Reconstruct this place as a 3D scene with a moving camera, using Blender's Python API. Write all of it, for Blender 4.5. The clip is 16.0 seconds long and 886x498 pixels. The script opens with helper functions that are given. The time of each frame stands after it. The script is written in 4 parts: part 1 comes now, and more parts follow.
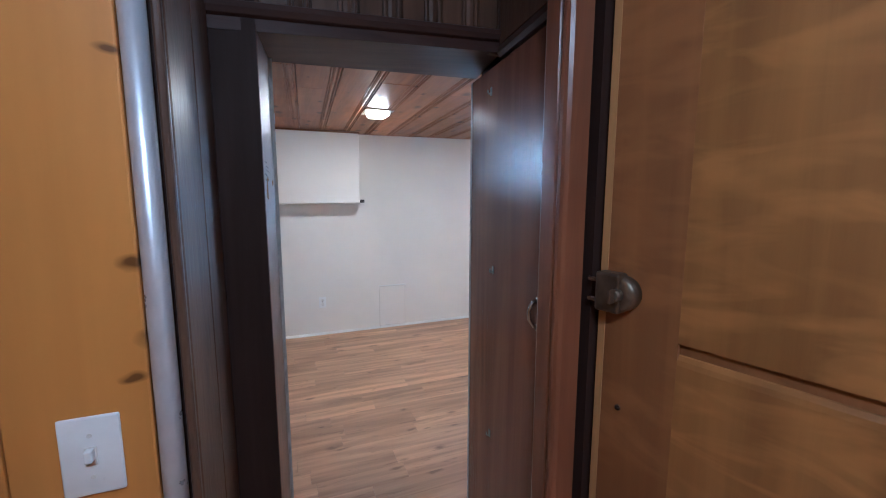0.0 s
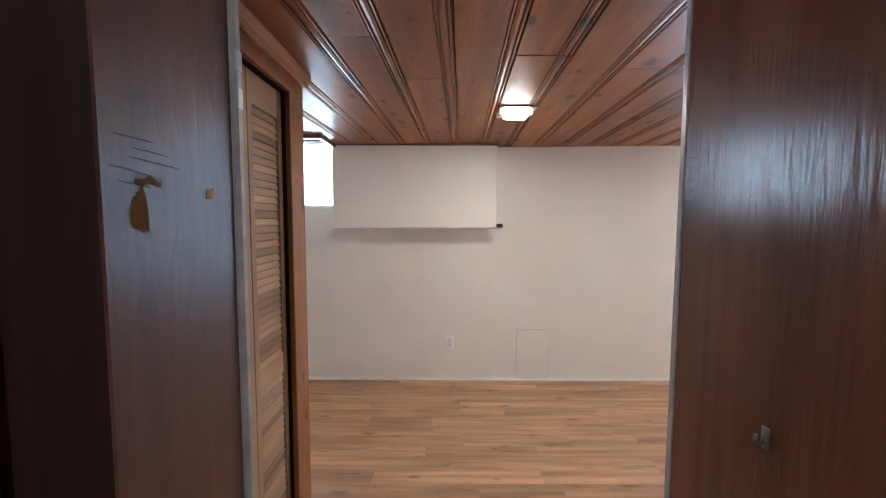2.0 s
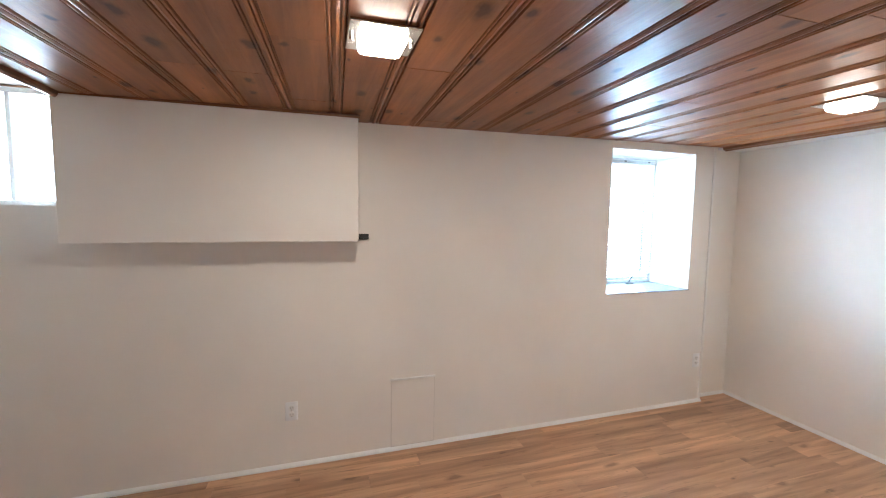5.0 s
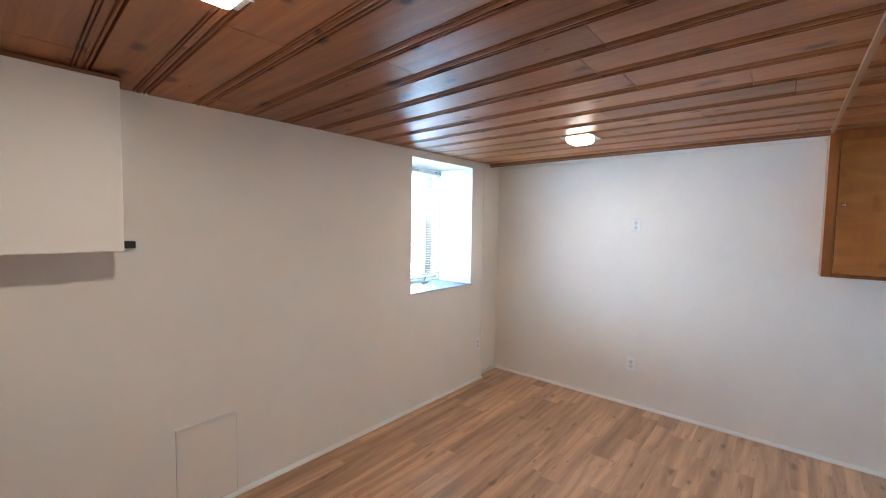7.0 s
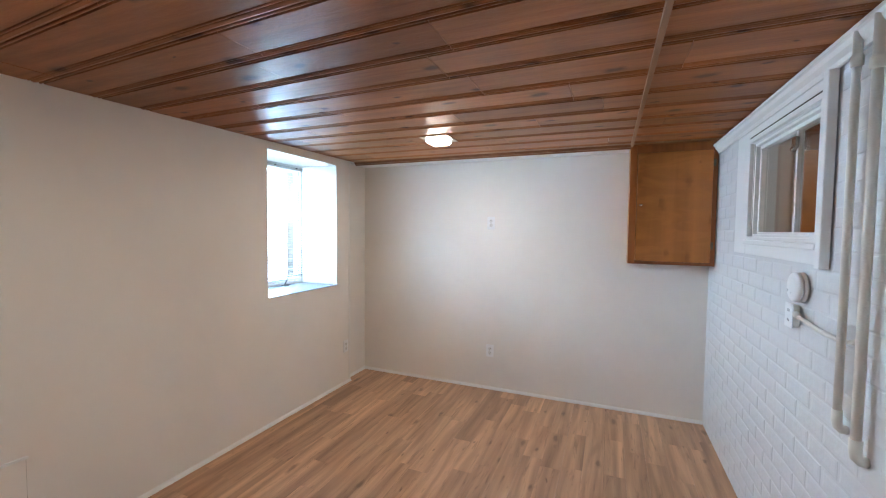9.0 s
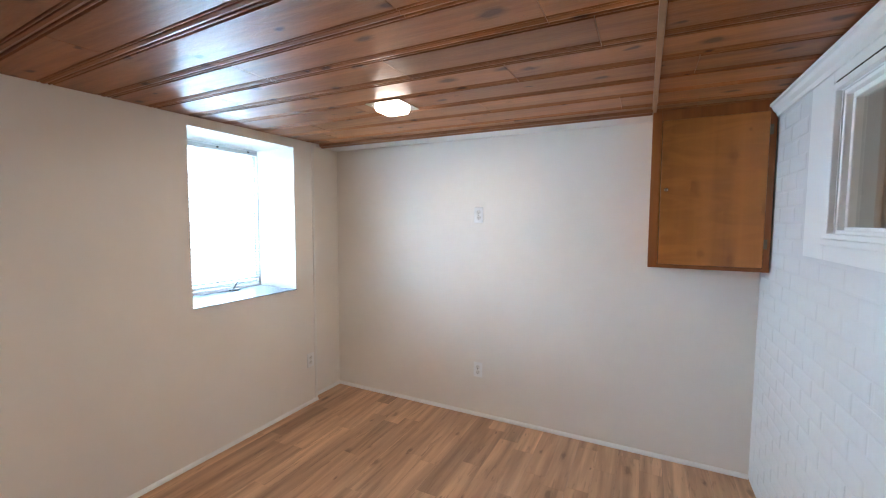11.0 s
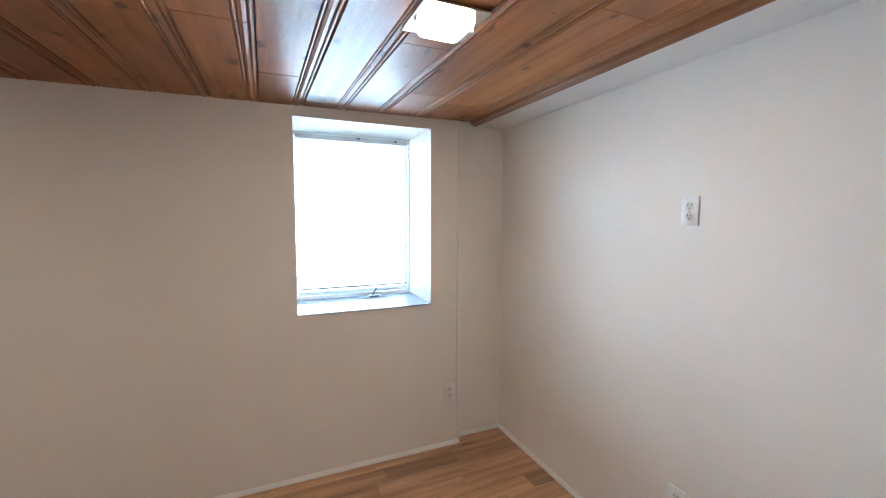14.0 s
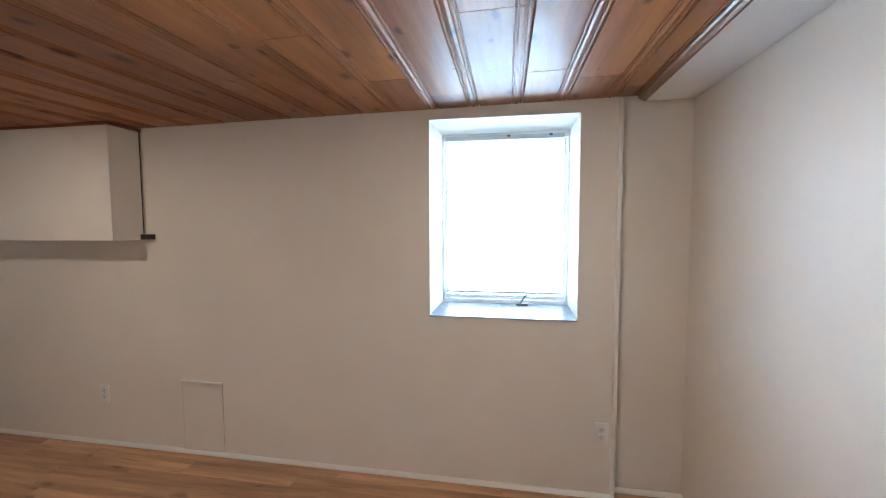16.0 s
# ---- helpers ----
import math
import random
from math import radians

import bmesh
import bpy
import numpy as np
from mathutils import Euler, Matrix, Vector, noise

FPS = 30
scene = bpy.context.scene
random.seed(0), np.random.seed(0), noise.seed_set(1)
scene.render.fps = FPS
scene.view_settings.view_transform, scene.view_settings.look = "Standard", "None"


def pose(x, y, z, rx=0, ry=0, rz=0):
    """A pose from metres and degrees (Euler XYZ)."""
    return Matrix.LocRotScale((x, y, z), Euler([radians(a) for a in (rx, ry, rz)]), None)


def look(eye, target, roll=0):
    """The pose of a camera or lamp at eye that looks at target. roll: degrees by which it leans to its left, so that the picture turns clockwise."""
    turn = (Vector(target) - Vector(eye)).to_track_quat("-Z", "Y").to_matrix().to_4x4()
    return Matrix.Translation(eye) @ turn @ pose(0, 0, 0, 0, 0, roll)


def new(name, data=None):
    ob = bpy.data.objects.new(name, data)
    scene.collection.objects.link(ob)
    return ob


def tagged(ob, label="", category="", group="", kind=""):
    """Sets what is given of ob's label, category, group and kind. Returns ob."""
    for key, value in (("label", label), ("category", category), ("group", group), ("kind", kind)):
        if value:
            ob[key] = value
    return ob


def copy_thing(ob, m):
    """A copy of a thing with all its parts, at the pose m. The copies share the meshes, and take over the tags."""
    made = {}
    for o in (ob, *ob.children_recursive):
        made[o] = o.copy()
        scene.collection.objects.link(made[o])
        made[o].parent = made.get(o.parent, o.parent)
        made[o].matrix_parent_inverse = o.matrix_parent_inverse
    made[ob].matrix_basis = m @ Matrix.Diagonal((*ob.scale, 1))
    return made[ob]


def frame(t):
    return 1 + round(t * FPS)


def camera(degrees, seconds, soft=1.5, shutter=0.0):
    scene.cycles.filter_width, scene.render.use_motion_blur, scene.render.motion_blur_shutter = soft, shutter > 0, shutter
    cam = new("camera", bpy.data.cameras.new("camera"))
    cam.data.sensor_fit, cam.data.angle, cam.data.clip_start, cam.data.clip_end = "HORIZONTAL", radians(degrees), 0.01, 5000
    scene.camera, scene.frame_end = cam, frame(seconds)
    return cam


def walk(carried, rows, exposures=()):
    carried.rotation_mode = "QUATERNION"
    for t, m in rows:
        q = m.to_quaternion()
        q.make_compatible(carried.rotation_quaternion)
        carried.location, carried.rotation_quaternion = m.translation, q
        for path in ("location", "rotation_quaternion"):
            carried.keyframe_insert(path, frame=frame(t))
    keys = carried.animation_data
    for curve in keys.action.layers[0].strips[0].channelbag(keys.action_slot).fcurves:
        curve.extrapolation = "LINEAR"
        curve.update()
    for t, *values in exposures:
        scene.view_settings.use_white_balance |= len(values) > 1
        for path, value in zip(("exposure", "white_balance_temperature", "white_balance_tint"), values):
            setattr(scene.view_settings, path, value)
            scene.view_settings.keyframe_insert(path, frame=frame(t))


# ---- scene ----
cam = camera(95.4, 16.0, soft=1.1)
PATH = [
    (0, (0.173, 0.313, 1.443), (0.894, 2.16, 1.181), 0.1),
    (0.5, (0.249, 0.488, 1.441), (0.761, 2.41, 1.228), 0.2),
    (1, (0.348, 0.672, 1.44), (0.646, 2.642, 1.26), 0.3),
    (1.5, (0.413, 0.835, 1.436), (0.507, 2.826, 1.277), 0.4),
    (2, (0.437, 1.032, 1.448), (0.432, 3.027, 1.296), 0.2),
    (2.5, (0.438, 1.24, 1.456), (0.392, 3.234, 1.312), 0.3),
    (3, (0.462, 1.436, 1.463), (0.403, 3.43, 1.322), 0.4),
    (3.5, (0.508, 1.63, 1.466), (0.504, 3.626, 1.331), 0.5),
    (4, (0.552, 1.788, 1.478), (0.688, 3.779, 1.337), 0.5),
    (4.5, (0.587, 1.957, 1.497), (0.941, 3.919, 1.343), 0.6),
    (5, (0.646, 2.088, 1.518), (1.243, 3.99, 1.353), 0.8),
    (7.5, (0.443, 2.344, 1.49), (2.1, 3.458, 1.381), 0.8),
    (8, (0.451, 2.317, 1.485), (2.196, 3.289, 1.377), 0.7),
    (8.5, (0.473, 2.288, 1.463), (2.276, 3.148, 1.366), 0.7),
    (9, (0.505, 2.284, 1.455), (2.351, 3.049, 1.362), 0.6),
    (9.5, (0.638, 2.273, 1.459), (2.492, 3.017, 1.359), 0.3),
    (12, (1.756, 2.14, 1.48), (3.364, 3.319, 1.326), 0.3),
    (12.5, (2.008, 2.159, 1.477), (3.46, 3.526, 1.325), 0.4),
    (13, (2.208, 2.184, 1.484), (3.467, 3.73, 1.324), 0.3),
    (13.5, (2.386, 2.218, 1.497), (3.44, 3.91, 1.337), 0.2),
    (14, (2.563, 2.246, 1.502), (3.363, 4.071, 1.337), 0.2),
    (14.5, (2.74, 2.313, 1.505), (3.288, 4.23, 1.347), -0.0),
    (15, (2.936, 2.374, 1.501), (3.181, 4.353, 1.348), -0.1),
    (15.5, (3.081, 2.409, 1.485), (3.013, 4.403, 1.342), -0.4),
    (16, (3.17, 2.382, 1.468), (2.819, 4.347, 1.338), -0.2),
]
EXPOSURES = [(0.0, 1.5, 4750, 6), (1.0, 1.46, 5750, 9), (2.0, 1.38, 5750, 9), (4.5, 1.32, 5950, 10), (7.5, 0.88, 6050, 10), (9.5, 0.86, 6150, 10), (12.0, 0.78, 6250, 10), (14.0, 0.60, 6400, 11), (16.0, 0.60, 6450, 12)]
walk(cam, [(t, look(eye, target, roll)) for t, eye, target, roll in PATH], EXPOSURES)

# ---- world and light ----
world = bpy.data.worlds.new("world")
scene.world = world
world.use_nodes = True
_sky = world.node_tree.nodes.new("ShaderNodeTexSky")
_sky.sky_type, _sky.sun_disc = "NISHITA", False
_sky.sun_elevation, _sky.sun_rotation = radians(40), radians(200)
world.node_tree.links.new(_sky.outputs[0], world.node_tree.nodes["Background"].inputs[0])
world.node_tree.nodes["Background"].inputs[1].default_value = 0.1
DAYLIGHT = 15.0      # glow of the sky in front of the basement windows
LAMP = 150.0         # glow of the plate added under the two ceiling lamps to throw light down
LAMP_SIDE = 20.0     # glow of their pressed glass sides
HALL_LAMP = 28.0     # glow of the lamp in the hall behind the start

# ---- plan ----
CEIL = 2.06


def ceil_at(x):
    """The board ceiling rises slightly to the right."""
    return 2.049 + 0.0115 * x


BACK, BACK2, STEP_X = 4.563, 4.63, 3.697
RIGHT = 4.05
BRICK = 1.60
FRONT = 1.69
CLOSET_X, CLOSET_Y = -0.165, 2.785
LEFT = -1.75
HALL_Y = 0.965


# ---- materials ----
def graph(name):
    m = bpy.data.materials.new(name)
    m.use_nodes = True
    nt = m.node_tree
    return m, nt, nt.nodes["Principled BSDF"]


def node(nt, kind, **values):
    n = nt.nodes.new("ShaderNode" + kind)
    for key, v in values.items():
        if isinstance(key, str) and key in n.inputs:
            n.inputs[key].default_value = v
    return n


def ramp(nt, src, stops):
    r = nt.nodes.new("ShaderNodeValToRGB")
    e = r.color_ramp.elements
    while len(e) < len(stops):
        e.new(0.5)
    for el, (p, c) in zip(e, stops):
        el.position = p
        el.color = (*c, 1) if len(c) == 3 else c
    nt.links.new(src, r.inputs[0])
    return r.outputs[0]


def mix(nt, kind, fac, a, b):
    n = nt.nodes.new("ShaderNodeMix")
    n.data_type, n.blend_type = "RGBA", kind
    for sock, v in ((n.inputs[0], fac), (n.inputs[6], a), (n.inputs[7], b)):
        if isinstance(v, (int, float)):
            sock.default_value = v
        elif isinstance(v, tuple):
            sock.default_value = (*v, 1)
        else:
            nt.links.new(v, sock)
    return n.outputs[2]


def coords(nt, random_from=None, spread=37.0):
    """Object coordinates, shifted at random for each piece."""
    tc = nt.nodes.new("ShaderNodeTexCoord").outputs["Object"]
    if not random_from:
        return tc, None
    if random_from == "island":
        rnd = nt.nodes.new("ShaderNodeNewGeometry").outputs["Random Per Island"]
    else:
        rnd = nt.nodes.new("ShaderNodeObjectInfo").outputs["Random"]
    mul = nt.nodes.new("ShaderNodeVectorMath")
    mul.operation = "SCALE"
    mul.inputs[0].default_value = (1.0, 1.7, 0.6)
    sc = nt.nodes.new("ShaderNodeMath")
    sc.operation = "MULTIPLY"
    sc.inputs[1].default_value = spread
    nt.links.new(rnd, sc.inputs[0])
    nt.links.new(sc.outputs[0], mul.inputs["Scale"])
    add = nt.nodes.new("ShaderNodeVectorMath")
    nt.links.new(tc, add.inputs[0])
    nt.links.new(mul.outputs[0], add.inputs[1])
    return add.outputs[0], rnd


def mapped(nt, vec, scale):
    m = nt.nodes.new("ShaderNodeMapping")
    m.inputs["Scale"].default_value = scale
    nt.links.new(vec, m.inputs[0])
    return m.outputs[0]


def noise_tex(nt, vec, scale, detail=4.0, rough=0.55, distort=0.0):
    n = node(nt, "TexNoise", Scale=scale, Detail=detail, Roughness=rough, Distortion=distort)
    nt.links.new(vec, n.inputs["Vector"])
    return n.outputs[0]


def bump(nt, bsdf, height, strength, distance=0.002):
    b = node(nt, "Bump", Strength=strength, Distance=distance)
    nt.links.new(height, b.inputs["Height"])
    nt.links.new(b.outputs[0], bsdf.inputs["Normal"])


def wood(name, light, dark, axis, rough=0.35, coat=0.0, knots=0.0, random_from=None, vary=0.25, grain=1.0, bumps=0.25, across="x", ripple=0.0, spec=0.5, flecks=0.0, tones=0.42, figure=0.0, knot_size=(6.5, 3.6), knot_min=0.3, rings=0.0, ripple_size=(45.0, 16.0)):
    """Planed wood with its grain along one axis: grain lines, broad tone, knots and a worn finish."""
    m, nt, b = graph(name)
    vec, rnd = coords(nt, random_from)
    n = "xyz".index(axis)
    s = [34.0 * grain] * 3
    s[n] = 1.6 * grain
    fine = noise_tex(nt, mapped(nt, vec, tuple(s)), 1.0, 6.0, 0.62, 0.6)
    s = [7.0 * grain] * 3
    s[n] = 0.7 * grain
    broad = noise_tex(nt, mapped(nt, vec, tuple(s)), 1.0, 3.0, 0.5, 1.2)
    mid = tuple((p + q) / 2 for p, q in zip(light, dark))
    c = ramp(nt, fine, [(0.30, dark), (0.50, mid), (0.68, light)])
    tone = ramp(nt, broad, [(0.32, tuple(0.62 * v for v in mid)), (0.66, tuple(min(1.0, 1.25 * v) for v in light))])
    c = mix(nt, "MIX", tones, c, tone)
    if rings:
        s = [1.0] * 3
        s[n] = 0.16
        band = node(nt, "TexWave", Scale=3.6, Distortion=14.0, Detail=2.0)
        band.bands_direction = "Y" if across == "y" else "X"
        band.inputs["Detail Scale"].default_value = 0.9
        nt.links.new(mapped(nt, vec, tuple(s)), band.inputs["Vector"])
        ringed = ramp(nt, band.outputs[0], [(0.0, (1 - rings,) * 3), (0.55, (1, 1, 1))])
        c = mix(nt, "MULTIPLY", 1.0, c, ringed)
    if figure:
        s = [3.0] * 3
        s[n] = 11.0
        w = noise_tex(nt, mapped(nt, vec, tuple(s)), 1.0, 3.0, 0.5, 1.6)
        c = mix(nt, "MIX", ramp(nt, w, [(0.45, (0, 0, 0)), (0.66, (figure,) * 3)]), c, tuple(min(1.0, 1.5 * v) for v in light))
    if knots:
        sep = nt.nodes.new("ShaderNodeSeparateXYZ")
        nt.links.new(vec, sep.inputs[0])
        com = nt.nodes.new("ShaderNodeCombineXYZ")
        nt.links.new(sep.outputs["xyz".index(across)], com.inputs[0])
        nt.links.new(sep.outputs[n], com.inputs[1])
        v = node(nt, "TexVoronoi", Scale=1.0, Randomness=1.0)
        v.voronoi_dimensions = "2D"
        warp = noise_tex(nt, vec, 14.0, 2.0)
        wv = nt.nodes.new("ShaderNodeVectorMath")
        wv.operation = "MULTIPLY_ADD"
        wv.inputs[1].default_value = (0.035, 0.06, 0.0)
        nt.links.new(warp, wv.inputs[0])
        nt.links.new(com.outputs[0], wv.inputs[2])
        nt.links.new(mapped(nt, wv.outputs[0], (*knot_size, 1.0)), v.inputs["Vector"])
        pick = nt.nodes.new("ShaderNodeSeparateColor")
        nt.links.new(v.outputs["Color"], pick.inputs[0])
        size = nt.nodes.new("ShaderNodeMapRange")
        nt.links.new(pick.outputs[0], size.inputs[0])
        for i, q in enumerate((knot_min, 1.0, 0.02, 1.9)):
            size.inputs[i + 1].default_value = q
        over = nt.nodes.new("ShaderNodeMath")
        over.operation = "DIVIDE"
        nt.links.new(v.outputs["Distance"], over.inputs[0])
        nt.links.new(size.outputs[0], over.inputs[1])
        k = ramp(nt, over.outputs[0], [(0.045, (1, 1, 1)), (0.07, (0.55, 0.55, 0.55)), (0.12, (0, 0, 0))])
        ks = mix(nt, "MULTIPLY", 1.0, k, (knots, knots, knots))
        c = mix(nt, "MIX", ks, c, tuple(0.34 * v for v in dark))
    if flecks:
        s = [42.0] * 3
        s[n] = 4.5
        f = noise_tex(nt, mapped(nt, vec, tuple(s)), 1.0, 4.0, 0.6, 1.0)
        c = mix(nt, "MIX", ramp(nt, f, [(0.57, (0, 0, 0)), (0.72, (flecks,) * 3)]), c, tuple(0.5 * v for v in dark))
    if rnd is not None:
        shade = ramp(nt, rnd, [(0.0, (1 - vary, 1 - 1.1 * vary, 1 - 1.2 * vary)), (0.5, (1, 1, 1)), (1.0, (1 + 0.6 * vary, 1 + 0.5 * vary, 1 + 0.35 * vary))])
        c = mix(nt, "MULTIPLY", 1.0, c, shade)
    nt.links.new(c, b.inputs["Base Color"])
    wear = noise_tex(nt, vec, 3.5, 5.0, 0.6)
    nt.links.new(ramp(nt, wear, [(0.25, (rough * 0.9,) * 3), (0.75, (min(1.0, rough * 1.15),) * 3)]), b.inputs["Roughness"])
    b.inputs["Coat Weight"].default_value = coat
    b.inputs["Coat Roughness"].default_value = 0.18
    b.inputs["Specular IOR Level"].default_value = spec
    bump(nt, b, fine, bumps, 0.0016)
    if ripple:
        first_bump = b.inputs["Normal"].links[0].from_node
        s = [ripple_size[0]] * 3
        s[n] = ripple_size[1]
        rb = node(nt, "Bump", Strength=ripple, Distance=0.004)
        nt.links.new(noise_tex(nt, mapped(nt, vec, tuple(s)), 1.0, 3.0, 0.5, 0.8), rb.inputs["Height"])
        nt.links.new(first_bump.outputs[0], rb.inputs["Normal"])
        nt.links.new(rb.outputs[0], b.inputs["Normal"])
    return m


def paint(name, colour, rough=0.5, mottle=0.05, lumps=0.12, size=55.0, spec=0.5, dirt=0.0):
    """Rolled or brushed paint: slight unevenness in tone, gloss and surface."""
    m, nt, b = graph(name)
    vec, _ = coords(nt)
    big = noise_tex(nt, vec, 1.3, 4.0, 0.6)
    lo, hi = tuple(v * (1 - mottle) for v in colour), tuple(min(1.0, v * (1 + 0.5 * mottle)) for v in colour)
    c = ramp(nt, big, [(0.3, lo), (0.7, hi)])
    if dirt:
        spots = noise_tex(nt, vec, 11.0, 6.0, 0.7)
        c = mix(nt, "MIX", ramp(nt, spots, [(0.60, (0, 0, 0)), (0.78, (dirt,) * 3)]), c, tuple(0.55 * v for v in colour))
    nt.links.new(c, b.inputs["Base Color"])
    small = noise_tex(nt, vec, size, 3.0, 0.5)
    nt.links.new(ramp(nt, big, [(0.3, (rough * 0.85,) * 3), (0.7, (min(1.0, rough * 1.15),) * 3)]), b.inputs["Roughness"])
    b.inputs["Specular IOR Level"].default_value = spec
    bump(nt, b, small, lumps, 0.002)
    return m


def plain(name, colour, rough=0.4, metal=0.0, scuff=0.1):
    m, nt, b = graph(name)
    vec, _ = coords(nt)
    n1 = noise_tex(nt, vec, 28.0, 4.0, 0.6)
    c = ramp(nt, n1, [(0.3, tuple(v * (1 - scuff) for v in colour)), (0.7, tuple(min(1.0, v * (1 + scuff)) for v in colour))])
    nt.links.new(c, b.inputs["Base Color"])
    nt.links.new(ramp(nt, n1, [(0.3, (rough * 0.8,) * 3), (0.7, (min(1.0, rough * 1.25),) * 3)]), b.inputs["Roughness"])
    b.inputs["Metallic"].default_value = metal
    return m


def glow(name, colour, strength):
    m, nt, b = graph(name)
    b.inputs["Base Color"].default_value = (*colour, 1)
    b.inputs["Emission Color"].default_value = (*colour, 1)
    b.inputs["Emission Strength"].default_value = strength
    return m


def glass(name):
    m, nt, b = graph(name)
    b.inputs["Base Color"].default_value = (0.95, 0.98, 0.97, 1)
    b.inputs["Roughness"].default_value = 0.02
    b.inputs["Transmission Weight"].default_value = 1.0
    b.inputs["IOR"].default_value = 1.45
    return m


WALL = paint("wall_paint", (0.82, 0.78, 0.72), 0.55, 0.05, 0.10, 60.0)
WHITE = paint("white_gloss_paint", (0.82, 0.82, 0.80), 0.35, 0.04, 0.08, 40.0)
SOFFIT = paint("soffit_paint", (0.82, 0.82, 0.81), 0.5, 0.05, 0.1, 50.0)
BRICKPAINT = paint("brick_paint", (0.71, 0.71, 0.705), 0.42, 0.07, 0.8, 30.0, 0.5, 0.12)
MORTAR = paint("mortar_paint", (0.70, 0.70, 0.695), 0.45, 0.05, 0.6, 40.0, 0.4, 0.15)
PIPEPAINT = paint("pipe_paint", (0.79, 0.76, 0.69), 0.35, 0.08, 0.25, 60.0, 0.5, 0.3)
CEILPINE = wood("ceiling_pine", (0.42, 0.166, 0.056), (0.21, 0.071, 0.025), "y", 0.40, 0.0, 0.85, "island", 0.26, 1.0, 0.2, "x", 0.2, 0.40, knot_min=0.22, knot_size=(6.0, 3.3))
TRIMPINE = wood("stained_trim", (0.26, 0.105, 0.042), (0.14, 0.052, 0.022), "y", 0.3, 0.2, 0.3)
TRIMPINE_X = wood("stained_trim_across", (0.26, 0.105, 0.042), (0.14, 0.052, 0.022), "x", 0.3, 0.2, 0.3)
BATTEN = wood("pale_batten", (0.42, 0.24, 0.13), (0.28, 0.14, 0.07), "x", 0.4, 0.1)
DARKWOOD = wood("dark_varnished_boards", (0.165, 0.092, 0.058), (0.085, 0.046, 0.030), "z", 0.38, 0.0, 0.5, "object", 0.2, 1.0, 0.25, "y", 0.25, 0.33)
DARKDOOR = wood("dark_door_veneer", (0.21, 0.080, 0.046), (0.105, 0.040, 0.025), "z", 0.20, 0.0, 0.0, "object", 0.1, 0.8, 0.3, "y", 0.22, 0.22, tones=0.6, ripple_size=(100.0, 9.0))
REVEALWOOD = wood("jamb_board", (0.145, 0.062, 0.040), (0.080, 0.034, 0.024), "z", 0.37, 0.0, 0.0, None, 0.1, 0.8, 0.2, "y", 0.22, 0.42, tones=0.55)
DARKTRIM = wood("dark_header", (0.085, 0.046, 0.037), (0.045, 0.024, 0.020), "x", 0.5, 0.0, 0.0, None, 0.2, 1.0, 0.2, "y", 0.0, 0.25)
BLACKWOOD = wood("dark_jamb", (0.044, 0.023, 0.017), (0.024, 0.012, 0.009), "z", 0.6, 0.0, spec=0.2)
PINEWALL = wood("knotty_pine_wall", (0.60, 0.265, 0.062), (0.37, 0.145, 0.034), "z", 0.36, 0.1, 0.95, "object", 0.15, 0.6, knot_size=(6.0, 13.0), knot_min=0.2, tones=0.8)
ENTRYDOOR = wood("entry_door_veneer", (0.40, 0.182, 0.052), (0.15, 0.060, 0.021), "z", 0.34, 0.1, 0.0, "object", 0.16, 0.5, figure=0.55, tones=0.6)
ENTRYSTILE = wood("entry_door_stile", (0.28, 0.118, 0.040), (0.11, 0.044, 0.018), "z", 0.34, 0.1, 0.0, "object", 0.1, 0.4, figure=0.45, tones=0.55)
CHIP = wood("chipped_wood", (0.27, 0.125, 0.048), (0.13, 0.058, 0.024), "z", 0.85, spec=0.1)
RAWEDGE = wood("bare_door_edge", (0.50, 0.28, 0.11), (0.38, 0.19, 0.07), "z", 0.5)
LOUVER = wood("louver_pine", (0.46, 0.315, 0.205), (0.34, 0.22, 0.138), "y", 0.45, 0.05, 0.0, "object", 0.38)
STILE = wood("louver_door_frame", (0.46, 0.315, 0.205), (0.36, 0.235, 0.148), "z", 0.45, 0.05, 0.0, "object", 0.12)
CASING = wood("closet_casing", (0.36, 0.150, 0.057), (0.19, 0.072, 0.029), "z", 0.36, 0.1, 0.9, "object", 0.12, 1.0, 0.25, "y")
CASING_Y = wood("closet_head_casing", (0.36, 0.150, 0.057), (0.19, 0.072, 0.029), "y", 0.36, 0.1, 0.5, "object", 0.12, 1.0, 0.25, "z")
CABINET = wood("cabinet_veneer", (0.50, 0.185, 0.040), (0.30, 0.095, 0.019), "z", 0.30, 0.1, 0.3, "object", 0.1, 0.4, 0.15, "y", figure=0.18, tones=0.7)
CABINETFRAME = wood("cabinet_frame", (0.36, 0.12, 0.030), (0.21, 0.066, 0.018), "z", 0.32, 0.1, 0.0, "object", 0.12, 0.6)
FLOORMAT = wood("floor_laminate", (0.64, 0.380, 0.222), (0.33, 0.176, 0.098), "x", 0.33, 0.0, 0.6, "object", 0.16, 0.8, 0.1, "y", 0.0, 0.5, 0.6, tones=0.5, knot_size=(8.0, 3.0), knot_min=0.6, rings=0.17)
UNDERLAY = plain("floor_gap", (0.10, 0.055, 0.03), 0.7)
LAMPPLATE = plain("lamp_plate", (0.66, 0.65, 0.62), 0.22, 0.95, 0.05)
CHROME = plain("worn_chrome", (0.62, 0.62, 0.60), 0.22, 1.0)
BRONZE = plain("worn_bronze_lock", (0.20, 0.165, 0.12), 0.38, 0.8, 0.25)
DULLMETAL = plain("dull_hook_metal", (0.24, 0.23, 0.21), 0.42, 0.7, 0.2)
